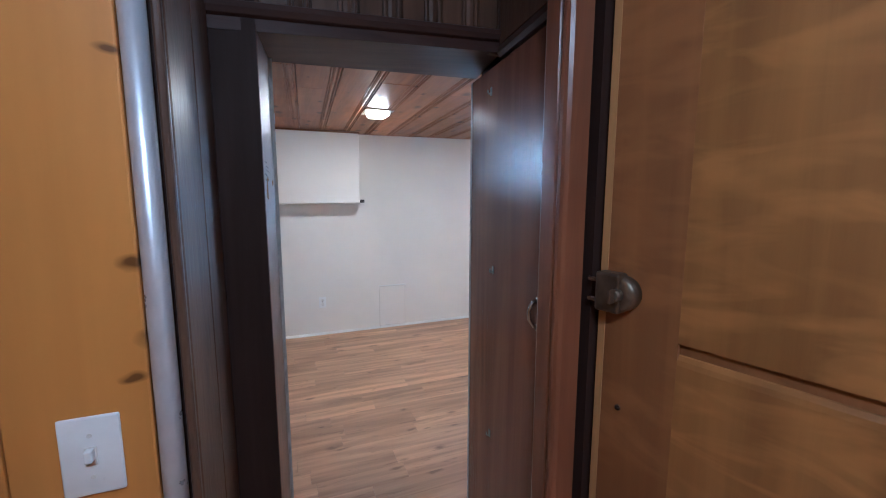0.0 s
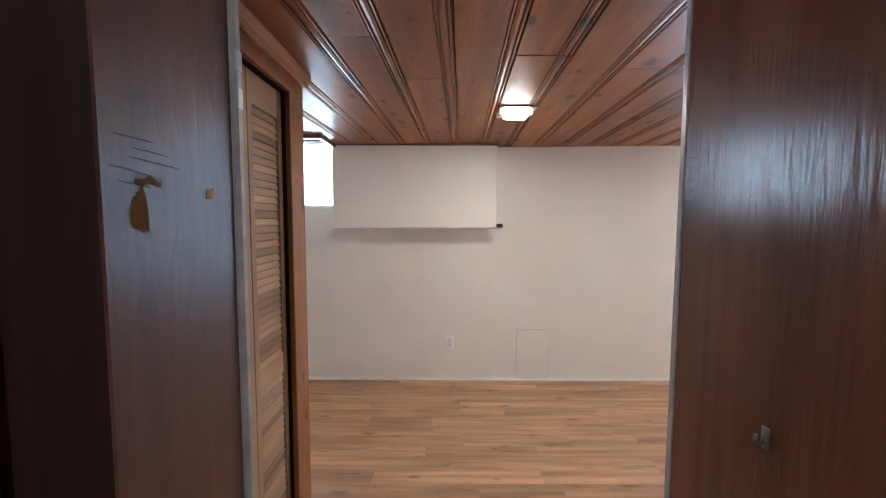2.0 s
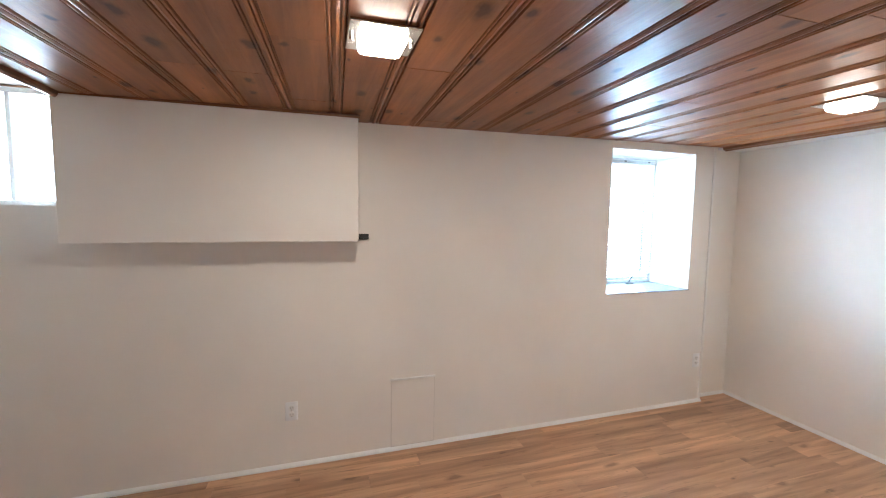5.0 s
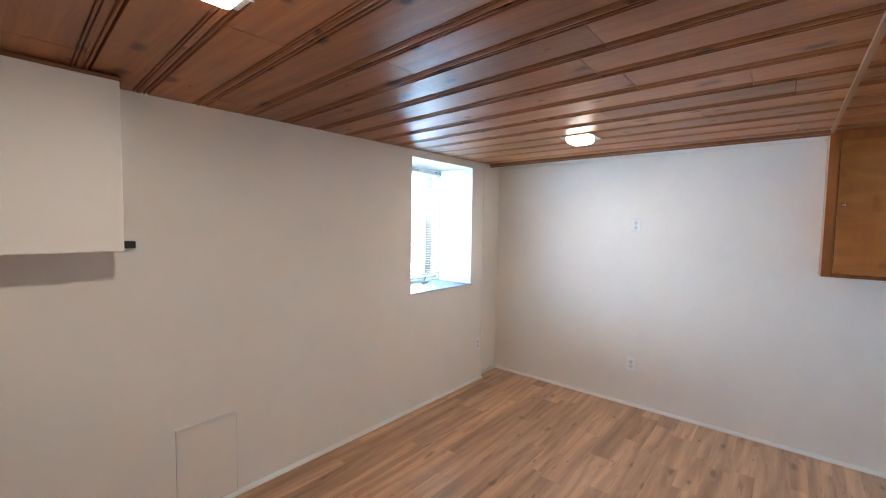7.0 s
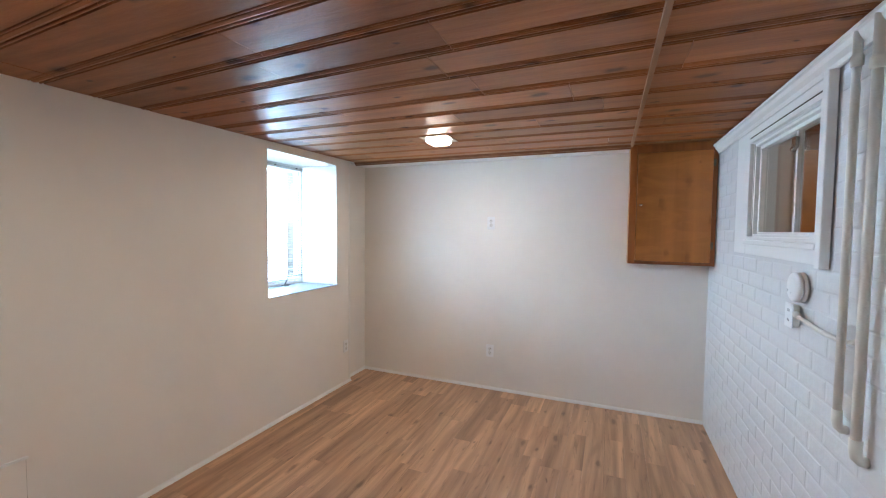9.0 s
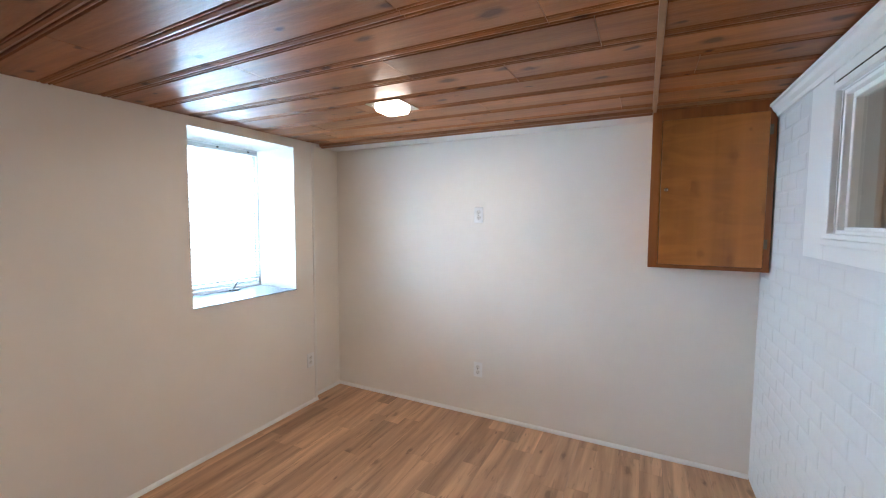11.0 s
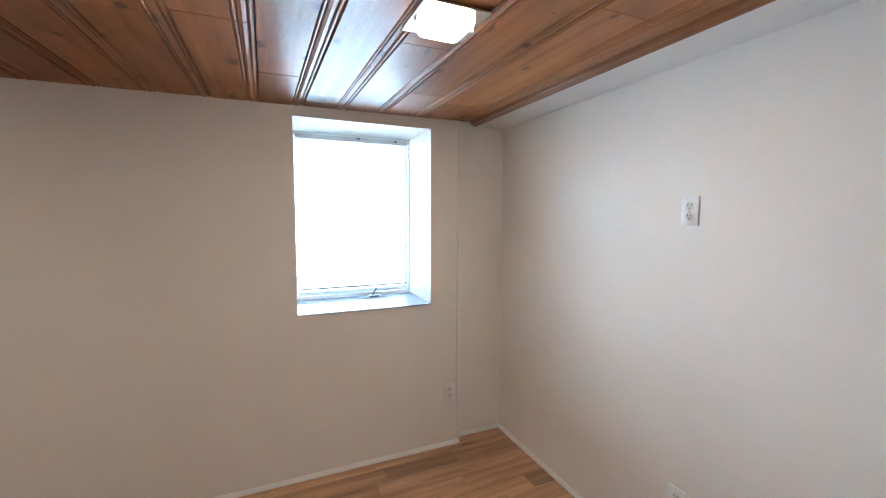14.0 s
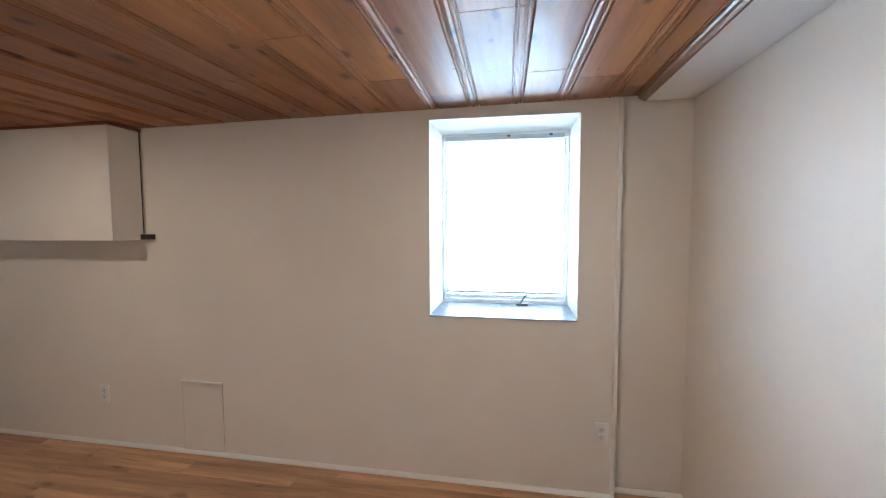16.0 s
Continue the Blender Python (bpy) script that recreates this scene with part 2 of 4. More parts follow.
BLACK = plain("black_bar", (0.02, 0.018, 0.016), 0.5)
JOINT = plain("paint_joint", (0.34, 0.30, 0.26), 0.7)
# near-black colour for the shade in narrow gaps; the ceiling deck uses it too
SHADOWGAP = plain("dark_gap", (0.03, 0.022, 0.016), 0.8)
PLASTIC = plain("white_plastic", (0.83, 0.83, 0.82), 0.32, 0.0, 0.03)
PLASTIC_OLD = plain("aged_plastic", (0.74, 0.72, 0.68), 0.4, 0.0, 0.05)
SLOT = plain("socket_slot", (0.09, 0.085, 0.08), 0.6)
VINYL = plain("white_vinyl", (0.84, 0.85, 0.86), 0.3, 0.0, 0.03)
SILLMAT = plain("grey_sill", (0.22, 0.26, 0.32), 0.22, 0.0, 0.05)
BLIND = plain("blind_slat", (0.62, 0.64, 0.66), 0.5, 0.0, 0.03)
_nt = BLIND.node_tree
_tr = node(_nt, "BsdfTranslucent", Color=(0.85, 0.88, 0.92, 1))
_mx = node(_nt, "MixShader", Fac=0.03)
_nt.links.new(_nt.nodes["Principled BSDF"].outputs[0], _mx.inputs[1])
_nt.links.new(_tr.outputs[0], _mx.inputs[2])
_nt.links.new(_mx.outputs[0], _nt.nodes["Material Output"].inputs["Surface"])
GREYEDGE = plain("grey_painted_edge", (0.42, 0.40, 0.38), 0.5, 0.0, 0.2)
PALE_METAL = plain("pale_metal_edge", (0.56, 0.60, 0.66), 0.32, 0.0, 0.02)
CRANKMETAL = plain("crank_metal", (0.20, 0.21, 0.23), 0.4, 0.6, 0.1)
PANE = glass("window_glass")
SHADE = glow("lamp_shade_glow", (1.0, 0.87, 0.72), LAMP_SIDE)
DOWNGLOW = glow("lamp_down_glow", (1.0, 0.87, 0.72), LAMP)
HALLSHADE = glow("hall_lamp_glow", (0.90, 0.95, 1.0), HALL_LAMP)
FARSHADE = glow("far_lamp_glow", (1.0, 0.93, 0.84), 12.0)
SKY_SMALL = glow("bright_sky_small", (0.74, 0.88, 1.0), DAYLIGHT * 0.5)
SKY = glow("bright_sky", (0.57, 0.79, 1.0), DAYLIGHT)


# ---- mesh helpers ----
def box(bm, x0, x1, y0, y1, z0, z1, bevel=0.0, segments=2):
    vs = [bm.verts.new((x, y, z)) for z in (z0, z1) for y in (y0, y1) for x in (x0, x1)]
    fs = [bm.faces.new([vs[i] for i in f]) for f in ((0, 2, 3, 1), (4, 5, 7, 6), (0, 1, 5, 4), (2, 6, 7, 3), (0, 4, 6, 2), (1, 3, 7, 5))]
    if bevel:
        es = list({e for f in fs for e in f.edges})
        bmesh.ops.bevel(bm, geom=es, offset=bevel, segments=segments, affect="EDGES", profile=0.5)
    return bm


def boxed(*args, **kw):
    return box(bmesh.new(), *args, **kw)


def prism(bm, profile, length, m=None, caps=True):
    """A closed profile of (u, v) drawn along w: local x = u, y = w, z = v, then moved by m."""
    m = m or Matrix()
    a = [bm.verts.new(m @ Vector((u, 0, v))) for u, v in profile]
    b = [bm.verts.new(m @ Vector((u, length, v))) for u, v in profile]
    n = len(profile)
    for i in range(n):
        bm.faces.new((a[i], a[(i + 1) % n], b[(i + 1) % n], b[i]))
    if caps:
        bm.faces.new(a[::-1])
        bm.faces.new(b)
    return bm


def lathe(bm, profile, m=None, steps=20):
    """A turned shape: (radius, height) pairs about local z."""
    m = m or Matrix()
    rings = []
    for r, h in profile:
        rings.append([bm.verts.new(m @ Vector((r * math.cos(2 * math.pi * k / steps), r * math.sin(2 * math.pi * k / steps), h))) for k in range(steps)])
    for p, q in zip(rings, rings[1:]):
        for k in range(steps):
            bm.faces.new((p[k], p[(k + 1) % steps], q[(k + 1) % steps], q[k]))
    bm.faces.new(rings[0][::-1])
    bm.faces.new(rings[-1])
    return bm


def tube(bm, points, radius, steps=10):
    """A round bar along a line of points."""
    pts = [Vector(p) for p in points]
    rings = []
    for i, p in enumerate(pts):
        d = (pts[min(i + 1, len(pts) - 1)] - pts[max(i - 1, 0)]).normalized()
        side = d.orthogonal().normalized() if not rings else (last - d * last.dot(d)).normalized()
        last = side
        up = d.cross(side)
        rings.append([bm.verts.new(p + radius * (math.cos(2 * math.pi * k / steps) * side + math.sin(2 * math.pi * k / steps) * up)) for k in range(steps)])
    for p, q in zip(rings, rings[1:]):
        for k in range(steps):
            bm.faces.new((p[k], p[(k + 1) % steps], q[(k + 1) % steps], q[k]))
    bm.faces.new(rings[0][::-1])
    bm.faces.new(rings[-1])
    return bm


def slab(corners, z0, z1):
    bm = bmesh.new()
    a = [bm.verts.new((x, y, z0)) for x, y in corners]
    b = [bm.verts.new((x, y, z1)) for x, y in corners]
    n = len(corners)
    for i in range(n):
        bm.faces.new((a[i], a[(i + 1) % n], b[(i + 1) % n], b[i]))
    bm.faces.new(a[::-1])
    bm.faces.new(b)
    return bm


def finish(bm, name, material, smooth=False):
    bmesh.ops.recalc_face_normals(bm, faces=bm.faces)
    me = bpy.data.meshes.new(name)
    bm.to_mesh(me)
    bm.free()
    me.materials.append(material)
    if smooth:
        for p in me.polygons:
            p.use_smooth = True
    return me


def part(name, bm, material, parent, label="", smooth=False):
    ob = new(name, finish(bm, name, material, smooth))
    ob.parent = parent
    return tagged(ob, label) if label else ob


def structure(name, bm, material, label, category, smooth=False):
    return tagged(new(name, finish(bm, name, material, smooth)), label, category, kind="structure")


def thing(name, m, label, category, group=""):
    ob = new(name)
    ob.matrix_basis = m
    ob.empty_display_size = 0.1
    return tagged(ob, label, category, group)


def reeded(width, depth=0.02):
    """Section of a pine board with a reeded band down one edge; the face lies at v = 0 and looks down."""
    w = width
    return [(0.0, 0.008), (0.0025, 0.0), (w - 0.058, 0.0), (w - 0.0565, 0.008), (w - 0.0535, 0.008), (w - 0.052, 0.0), (w - 0.049, -0.001), (w - 0.0465, 0.0), (w - 0.045, 0.008),
            (w - 0.042, 0.008), (w - 0.040, 0.001), (w - 0.030, -0.0025), (w - 0.020, 0.001), (w - 0.018, 0.008), (w - 0.015, 0.008), (w - 0.0135, 0.0), (w - 0.010, -0.001),
            (w - 0.0065, 0.0), (w - 0.004, 0.008), (w - 0.001, 0.009), (w - 0.001, depth), (0.0, depth)]


# ---- large structure ----
def build_floor():
    bm = bmesh.new()
    box(bm, LEFT - 0.1, RIGHT + 0.1, -1.6, 5.1, -0.12, -0.004)
    return structure("floor", bm, UNDERLAY, "brown oak-look laminate plank floor, smooth and bare", "floor")


floor = build_floor()

# back wall with two window openings and a shallow step at its far end
W2 = (2.706, 3.495, 0.948, 2.025)
W1 = (-1.47, -0.42, 1.54, 2.2)
W1_GLASS = -1.29
bm = bmesh.new()
T = 5.06
box(bm, LEFT, W1[0], BACK, T, 0, 2.3)
box(bm, W1[0], W1[1], BACK, T, 0, W1[2])
box(bm, W1[0], W1[1], BACK, T, W1[3], 2.3)
box(bm, W1[1], W2[0], BACK, T, 0, 2.3)
box(bm, W2[0], W2[1], BACK, T, 0, W2[2])
box(bm, W2[0], W2[1], BACK, T, W2[3], 2.3)
box(bm, W2[1], STEP_X, BACK, T, 0, 2.3)
box(bm, STEP_X, RIGHT + 0.2, BACK2, T, 0, 2.3)
structure("wall_back", bm, WALL, "off-white painted plaster wall with two deep window openings", "wall")
structure("wall_right", boxed(RIGHT, RIGHT + 0.2, 1.3, BACK2, 0, 2.3), WALL, "off-white painted plaster wall, bare", "wall")
structure("wall_left", boxed(LEFT - 0.15, LEFT, CLOSET_Y - 0.1, T, 0, 2.3), WALL, "off-white painted plaster wall", "wall")
bm = boxed(0.86, 1.6, BRICK - 0.2, FRONT, 0, 2.3)
structure("wall_front", bm, WALL, "off-white painted plaster wall beside the passage", "wall")
bm = bmesh.new()
box(bm, LEFT, CLOSET_X - 0.02, CLOSET_Y - 0.1, CLOSET_Y - 0.004, 0, 2.3)
box(bm, CLOSET_X - 0.62, CLOSET_X - 0.6, FRONT, CLOSET_Y - 0.1, 0, 2.3)
structure("wall_closet", bm, WALL, "plain painted closet partition walls", "wall")

# ceiling: reeded pine boards laid along y, each with its butt joints
def build_ceiling():
    rng = random.Random(5)
    lines = [0.11 - 0.215 * k for k in range(9, 0, -1)] + [0.11, 0.315, 0.535, 0.763, 0.98, 1.218, 1.45, 1.665, 1.882, 2.092, 2.312, 2.52, 2.733, 2.952, 3.176, 3.396, 3.635]
    edges = [e + 0.027 for e in lines] + [3.797]
    bm = bmesh.new()
    known = {2.547: [3.64], 2.76: [4.09], 2.979: [], 3.203: [3.60], 1.007: [3.55, 2.6], 1.245: [3.6]}
    for a, b in zip(edges, edges[1:]):
        w = b - a
        y0, y1 = 1.56, BACK
        if b <= -0.40:
            y1 = 3.965
        if a < CLOSET_X - 0.1 and b < CLOSET_X + 0.1:
            y0 = CLOSET_Y - 0.05
        if a > 1.8:
            y0 = BRICK
        cuts = [y0]
        y = y0 + rng.uniform(0.25, 1.4)
        while y < y1 - 0.15:
            cuts.append(y)
            y += rng.uniform(0.7, 1.7)
        for k, v in known.items():
            if abs(k - b) < 0.03:
                cuts = [y0] + [c for c in cuts[1:] if all(abs(c - q) > 0.35 for q in v)] + v
        cuts = sorted(cuts) + [y1]
        for c, d in zip(cuts, cuts[1:]):
            dz = rng.uniform(-0.0008, 0.0008)
            prism(bm, reeded(w - 0.001), d - c - 0.0025, Matrix.Translation((a, c, ceil_at(a) + dz)) @ pose(0, 0, 0, 0, -math.degrees(math.atan(0.0115)), 0))
    # the boards run a little askew, less so towards the far end
    for v in bm.verts:
        v.co.x += (0.064 * min(1.0, max(0.0, (2.75 - v.co.x) / 0.8)) - 0.02) * (v.co.y - BACK)
    return structure("ceiling", bm, CEILPINE, "varnished knotty pine board ceiling with reeded joints", "ceiling")


build_ceiling()
bm = boxed(LEFT - 0.1, RIGHT + 0.2, -1.6, 3.96, 2.30, 2.36)
box(bm, LEFT - 0.1, RIGHT + 0.2, 3.96, T, 2.30, 2.36)
structure("ceiling_deck", bm, SHADOWGAP, "dark deck above the boards", "ceiling")
structure("ceiling_soffit", boxed(3.80, RIGHT + 0.03, 2.165, BACK2 + 0.03, 2.084, 2.2), SOFFIT, "white painted plaster strip of ceiling along the wall", "ceiling")

# ceiling trim along the soffit
bm = prism(bmesh.new(), [(0, 0), (0, -0.014), (0.006, -0.020), (0.016, -0.022), (0.026, -0.030), (0.034, -0.030), (0.036, 0.02), (0, 0.02)], BACK - 2.165, Matrix.Translation((3.766, 2.163, ceil_at(3.78) + 0.002)))
structure("ceiling_trim", bm, TRIMPINE, "stained pine moulding along the board ceiling", "trim")
bm = prism(bmesh.new(), [(-0.011, 0), (-0.009, -0.008), (0.009, -0.008), (0.011, 0), (0.011, 0.004), (-0.011, 0.004)], 4.0, Matrix.Translation((-0.16, 2.155, ceil_at(-0.16))) @ pose(0, 0, 0, 0, -math.degrees(math.atan(0.0115)), 0) @ pose(0, 0, 0, 0, 0, -90))
structure("ceiling_batten", bm, BATTEN, "thin pale wooden batten across the board ceiling", "trim")
# dark strip stands in for the shadow between the boxed cover and the ceiling
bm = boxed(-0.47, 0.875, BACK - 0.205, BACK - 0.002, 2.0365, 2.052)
structure("ceiling_shadow_strip", bm, TRIMPINE_X, "thin dark strip standing in for the shadow line above the boxed cover", "trim")

# window recess cut up into the ceiling over the small window
bm = bmesh.new()
prism(bm, [(3.972, 2.072), (4.87, 2.178), (4.87, 2.2), (3.972, 2.2)], 1.31, Matrix.Translation((-0.44, 0, 0)) @ pose(0, 0, 0, 0, 0, 90))
structure("ceiling_recess", bm, paint("recess_paint", (0.58, 0.47, 0.39), 0.3, 0.12, 0.12, 30.0), "white painted boards over the small window", "ceiling")
bm = slab([(-1.47, BACK - 0.2), (-1.44, BACK - 0.2), (W1_GLASS + 0.004, 4.79), (W1_GLASS + 0.004, 4.86), (-1.47, 4.86)], 2.001, 2.10)
CREAM = paint("cream_board_paint", (0.66, 0.57, 0.44), 0.4, 0.1, 0.1, 40.0)
structure("trim_recess_side", bm, CREAM, "cream painted board beside the small window", "trim")
bm = boxed(-0.44, -0.42, 3.97, BACK, 2.056, 2.2)
structure("trim_recess_end", bm, WHITE, "white painted edge board of the window recess", "trim")
prof = [(0, 0.01), (0, -0.010), (0.008, -0.022), (0.022, -0.026), (0.032, -0.016), (0.036, 0.01)]
bm = prism(bmesh.new(), prof, W1[0] * -1 + 0.4 - 0.44, Matrix.Translation((W1[0] - 0.4, 3.985, 2.042)) @ pose(0, 0, 0, 0, 0, -90))
structure("trim_recess_front", bm, TRIMPINE_X, "dark stained moulding edging the window recess", "trim")
bm = prism(bmesh.new(), prof, 4.36 - 3.95, Matrix.Translation((-0.475, 3.95, 2.042)))
structure("trim_recess_right", bm, TRIMPINE, "dark stained moulding edging the window recess", "trim")

# baseboards: slim white quarter rounds
QR = [(0, 0), (0.018, 0), (0.017, 0.008), (0.012, 0.015), (0.004, 0.021), (0, 0.022)]
def baseboard(x, y, length, rz):
    bm = prism(bmesh.new(), QR, length, pose(x, y, 0, 0, 0, rz))
    return structure("baseboard", bm, WHITE, "slim white quarter-round baseboard", "baseboard")


baseboard(LEFT, BACK, STEP_X - LEFT, -90)
baseboard(STEP_X, BACK2, RIGHT - STEP_X, -90)
baseboard(RIGHT, BACK2, BACK2 - BRICK, 180)
# thin corner bead at the step in the wall
structure("trim_wall_step", boxed(STEP_X - 0.020, STEP_X + 0.003, BACK - 0.006, BACK2 + 0.02, 0.0, 2.084, 0.003), plain("bead_paint", (0.81, 0.79, 0.75), 0.45, 0.0, 0.02), "painted corner bead on the wall step", "trim")


# ---- passage and hall ----
REV_L = ((0.130, 1.395), (0.148, 1.588))
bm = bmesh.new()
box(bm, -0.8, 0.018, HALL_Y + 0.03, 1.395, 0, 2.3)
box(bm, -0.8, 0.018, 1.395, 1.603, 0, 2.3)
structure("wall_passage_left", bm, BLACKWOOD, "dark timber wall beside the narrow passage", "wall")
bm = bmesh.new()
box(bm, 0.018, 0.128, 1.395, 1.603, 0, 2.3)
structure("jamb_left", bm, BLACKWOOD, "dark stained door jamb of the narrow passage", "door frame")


HEAD = 1.848
reveal = structure("trim_reveal_left", slab([(0.1285, 1.392), REV_L[0], REV_L[1], (0.1285, 1.588)], 0, 1.835), REVEALWOOD, "dark varnished jamb board with splintered strike marks", "door frame")
structure("trim_edge_left", slab([(0.1285, 1.5885), (0.152, 1.5885), (0.157, 1.592), (0.157, 1.602), (0.1285, 1.603)], 0, 1.835), GREYEDGE, "worn grey painted edge of the passage jamb", "trim")
# dark boards of the passage's left side
for k, (a, b) in enumerate(((0.984, 1.000), (1.003, 1.193), (1.197, 1.385))):
    structure("board_left" if not k else "board_left.%03d" % k, boxed(0.0185, 0.031, a, b, 0, 2.3, 0.004), DARKWOOD, "dark varnished wall board with a beaded joint", "wall board", False)

# right side: a closed dark door between its casing and the room
RX0, RY0, RX1, RY1 = 0.766, 1.10, 0.829, 1.715
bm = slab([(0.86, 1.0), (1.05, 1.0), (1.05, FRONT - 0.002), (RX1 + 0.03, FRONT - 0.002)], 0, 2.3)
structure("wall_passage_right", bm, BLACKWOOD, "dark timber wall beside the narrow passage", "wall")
ang = math.degrees(math.atan2(RY1 - RY0, RX1 - RX0))
length = math.hypot(RX1 - RX0, RY1 - RY0)
side_door = thing("side_door", pose(RX0, RY0, 0, 0, 0, ang), "dark varnished plank door with worn hooks and a metal pull", "door")
part("leaf", boxed(0.0, length - 0.0215, -0.045, 0.0, 0.01, HEAD, 0.0012, 1), DARKDOOR, side_door)
structure("trim_edge_right", slab([(RX1 - 0.004, RY1 - 0.020), (RX1 + 0.03, RY1 - 0.020), (RX1 + 0.03, RY1), (RX1 + 0.001, RY1)], 0, HEAD), GREYEDGE, "worn grey painted edge of the passage wall", "trim")


def coat_hook(x, z, parent):
    bm = boxed(x - 0.006, x + 0.006, 0, 0.003, z - 0.013, z + 0.013, 0.0012)
    tube(bm, [(x, 0.003, z - 0.004), (x, 0.009, z - 0.008), (x, 0.013, z - 0.003), (x, 0.012, z + 0.004)], 0.0024, 8)
    return part("hook", bm, DULLMETAL, parent, "small worn metal hook", True)


coat_hook(0.415, 1.775, side_door)
coat_hook(0.375, 1.20, side_door)
coat_hook(0.38, 0.62, side_door)
bm = bmesh.new()
tube(bm, [(0.072, 0.0, 1.175), (0.072, 0.018, 1.168), (0.072, 0.026, 1.148), (0.072, 0.024, 1.126), (0.072, 0.011, 1.106), (0.072, 0.0, 1.100)], 0.0055, 10)
lathe(bm, [(0.010, 0.0), (0.010, 0.003), (0.004, 0.005)], pose(0.072, 0, 1.175, -90), 12)
lathe(bm, [(0.010, 0.0), (0.010, 0.003), (0.004, 0.005)], pose(0.072, 0, 1.100, -90), 12)
part("pull_handle", bm, CHROME, side_door, "worn chrome pull handle", True)
# splintered strike marks at the far edges: ragged slivers torn out along the grain
rng = random.Random(3)
SL = (REV_L[1][0] - REV_L[0][0]) / (REV_L[1][1] - REV_L[0][1])


def ragged(y0, z0, w, h, tilt):
    """A thin ragged patch: (along, up) outline with torn ends."""
    n = 7
    top = [(y0 + w * i / n, z0 + tilt * i / n + h * (0.25 + 0.75 * math.sin(math.pi * (i + 0.4) / (n + 0.8))) * rng.uniform(0.45, 1.0)) for i in range(n + 1)]
    low = [(y0 + w * (i + rng.uniform(-0.3, 0.3)) / n, z0 + tilt * i / n - h * rng.uniform(0.0, 0.35)) for i in range(n, -1, -1)]
    return top + low


def patch_mesh(outline, place):
    bm = bmesh.new()
    for off in (0.0, 0.0008):
        bm.faces.new([bm.verts.new(place(u, v, off)) for u, v in outline])
    bm.verts.ensure_lookup_table()
    n = len(outline)
    for i in range(n):
        j = (i + 1) % n
        bm.faces.new((bm.verts[i], bm.verts[j], bm.verts[n + j], bm.verts[n + i]))
    return bm


for k in range(5):
    w = rng.uniform(0.015, 0.05)
    o = ragged(length - 0.023 - w, 1.475 + 0.017 * k, w, rng.uniform(0.001, 0.0025), rng.uniform(-0.004, 0.004))
    part("splinter", patch_mesh(o, lambda u, v, d: (u, d, v)), BLACKWOOD, side_door)
on_reveal = lambda u, v, d: (REV_L[0][0] + SL * (u - REV_L[0][1]) + d + 0.0003, u, v)
for k in range(5):
    w = rng.uniform(0.02, 0.07)
    o = ragged(rng.uniform(1.396, 1.44), 1.482 + rng.uniform(0.009, 0.015) * k, w, rng.uniform(0.0010, 0.0022), rng.uniform(-0.008, 0.003))
    part("splinter", patch_mesh(o, on_reveal), BLACKWOOD, reveal)
for y0, z0, w, h in ((1.424, 1.445, 0.020, 0.042), (1.430, 1.482, 0.034, 0.010), (1.532, 1.474, 0.018, 0.016)):
    part("bare_chip", patch_mesh(ragged(y0, z0, w, h, 0.0), on_reveal), CHIP, reveal, "torn chip of bare brown wood")
# casing beside the side door
bm = prism(bmesh.new(), [(0, 0.012), (0.0, -0.034), (0.005, -0.042), (0.012, -0.046), (0.022, -0.046), (0.029, -0.041), (0.032, -0.035), (0.037, -0.034), (0.041, -0.040), (0.085, -0.040), (0.093, -0.036), (0.10, -0.026), (0.10, 0.012)], 2.28, pose(0.752, 1.0, 0.0, 90, 0, 90))
structure("door_casing", bm, wood("side_casing", (0.30, 0.116, 0.055), (0.15, 0.055, 0.029), "z", 0.32, 0.0, 0.0, "object", 0.1, 0.8, 0.2, "y", 0.1, 0.4, tones=0.5), "red-brown varnished moulded door casing", "door frame")
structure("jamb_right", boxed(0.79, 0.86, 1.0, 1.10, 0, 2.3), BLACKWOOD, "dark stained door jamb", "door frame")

# header over the opening, reeded boards above it
bm = slab([(0.02, 1.39), (0.80, 1.44), (RX1 + 0.03, 1.735), (0.02, 1.60)], HEAD, HEAD + 0.055)
for v in bm.verts:
    v.co.z += 0.075 * (v.co.x - 0.5)
structure("door_head", bm, DARKTRIM, "dark varnished header board over the passage opening", "door frame")
bm = prism(bmesh.new(), [(0, 0), (0.010, 0.004), (0.016, 0.016), (0.012, 0.030), (0, 0.036)], 0.79, Matrix.Translation((0.02, 1.388, HEAD - 0.008)) @ pose(0, 0, 0, 0, -4.2, 3.6) @ pose(0, 0, 0, 0, 0, -90))
structure("trim_head", bm, DARKTRIM, "dark half-round moulding on the header", "trim")
x = 0.02
k = 0
while x < 0.82:
    w = 0.118
    bm = prism(bmesh.new(), reeded(w), 0.4, Matrix.Translation((x, 1.402 + 0.063 * x, HEAD + 0.02)) @ pose(0, 0, 0, 0, 0, 3.6) @ pose(0, 0, 0, 90) @ Matrix.Diagonal((1, 1, -1, 1)))
    structure("board_over_head" if not k else "board_over_head.%03d" % k, bm, DARKWOOD, "dark varnished reeded board above the passage", "wall board")
    x += w
    k += 1
structure("wall_over_head", boxed(0.02, 0.86, 1.50, FRONT, HEAD + 0.075, 2.3), BLACKWOOD, "dark timber wall over the passage", "wall")
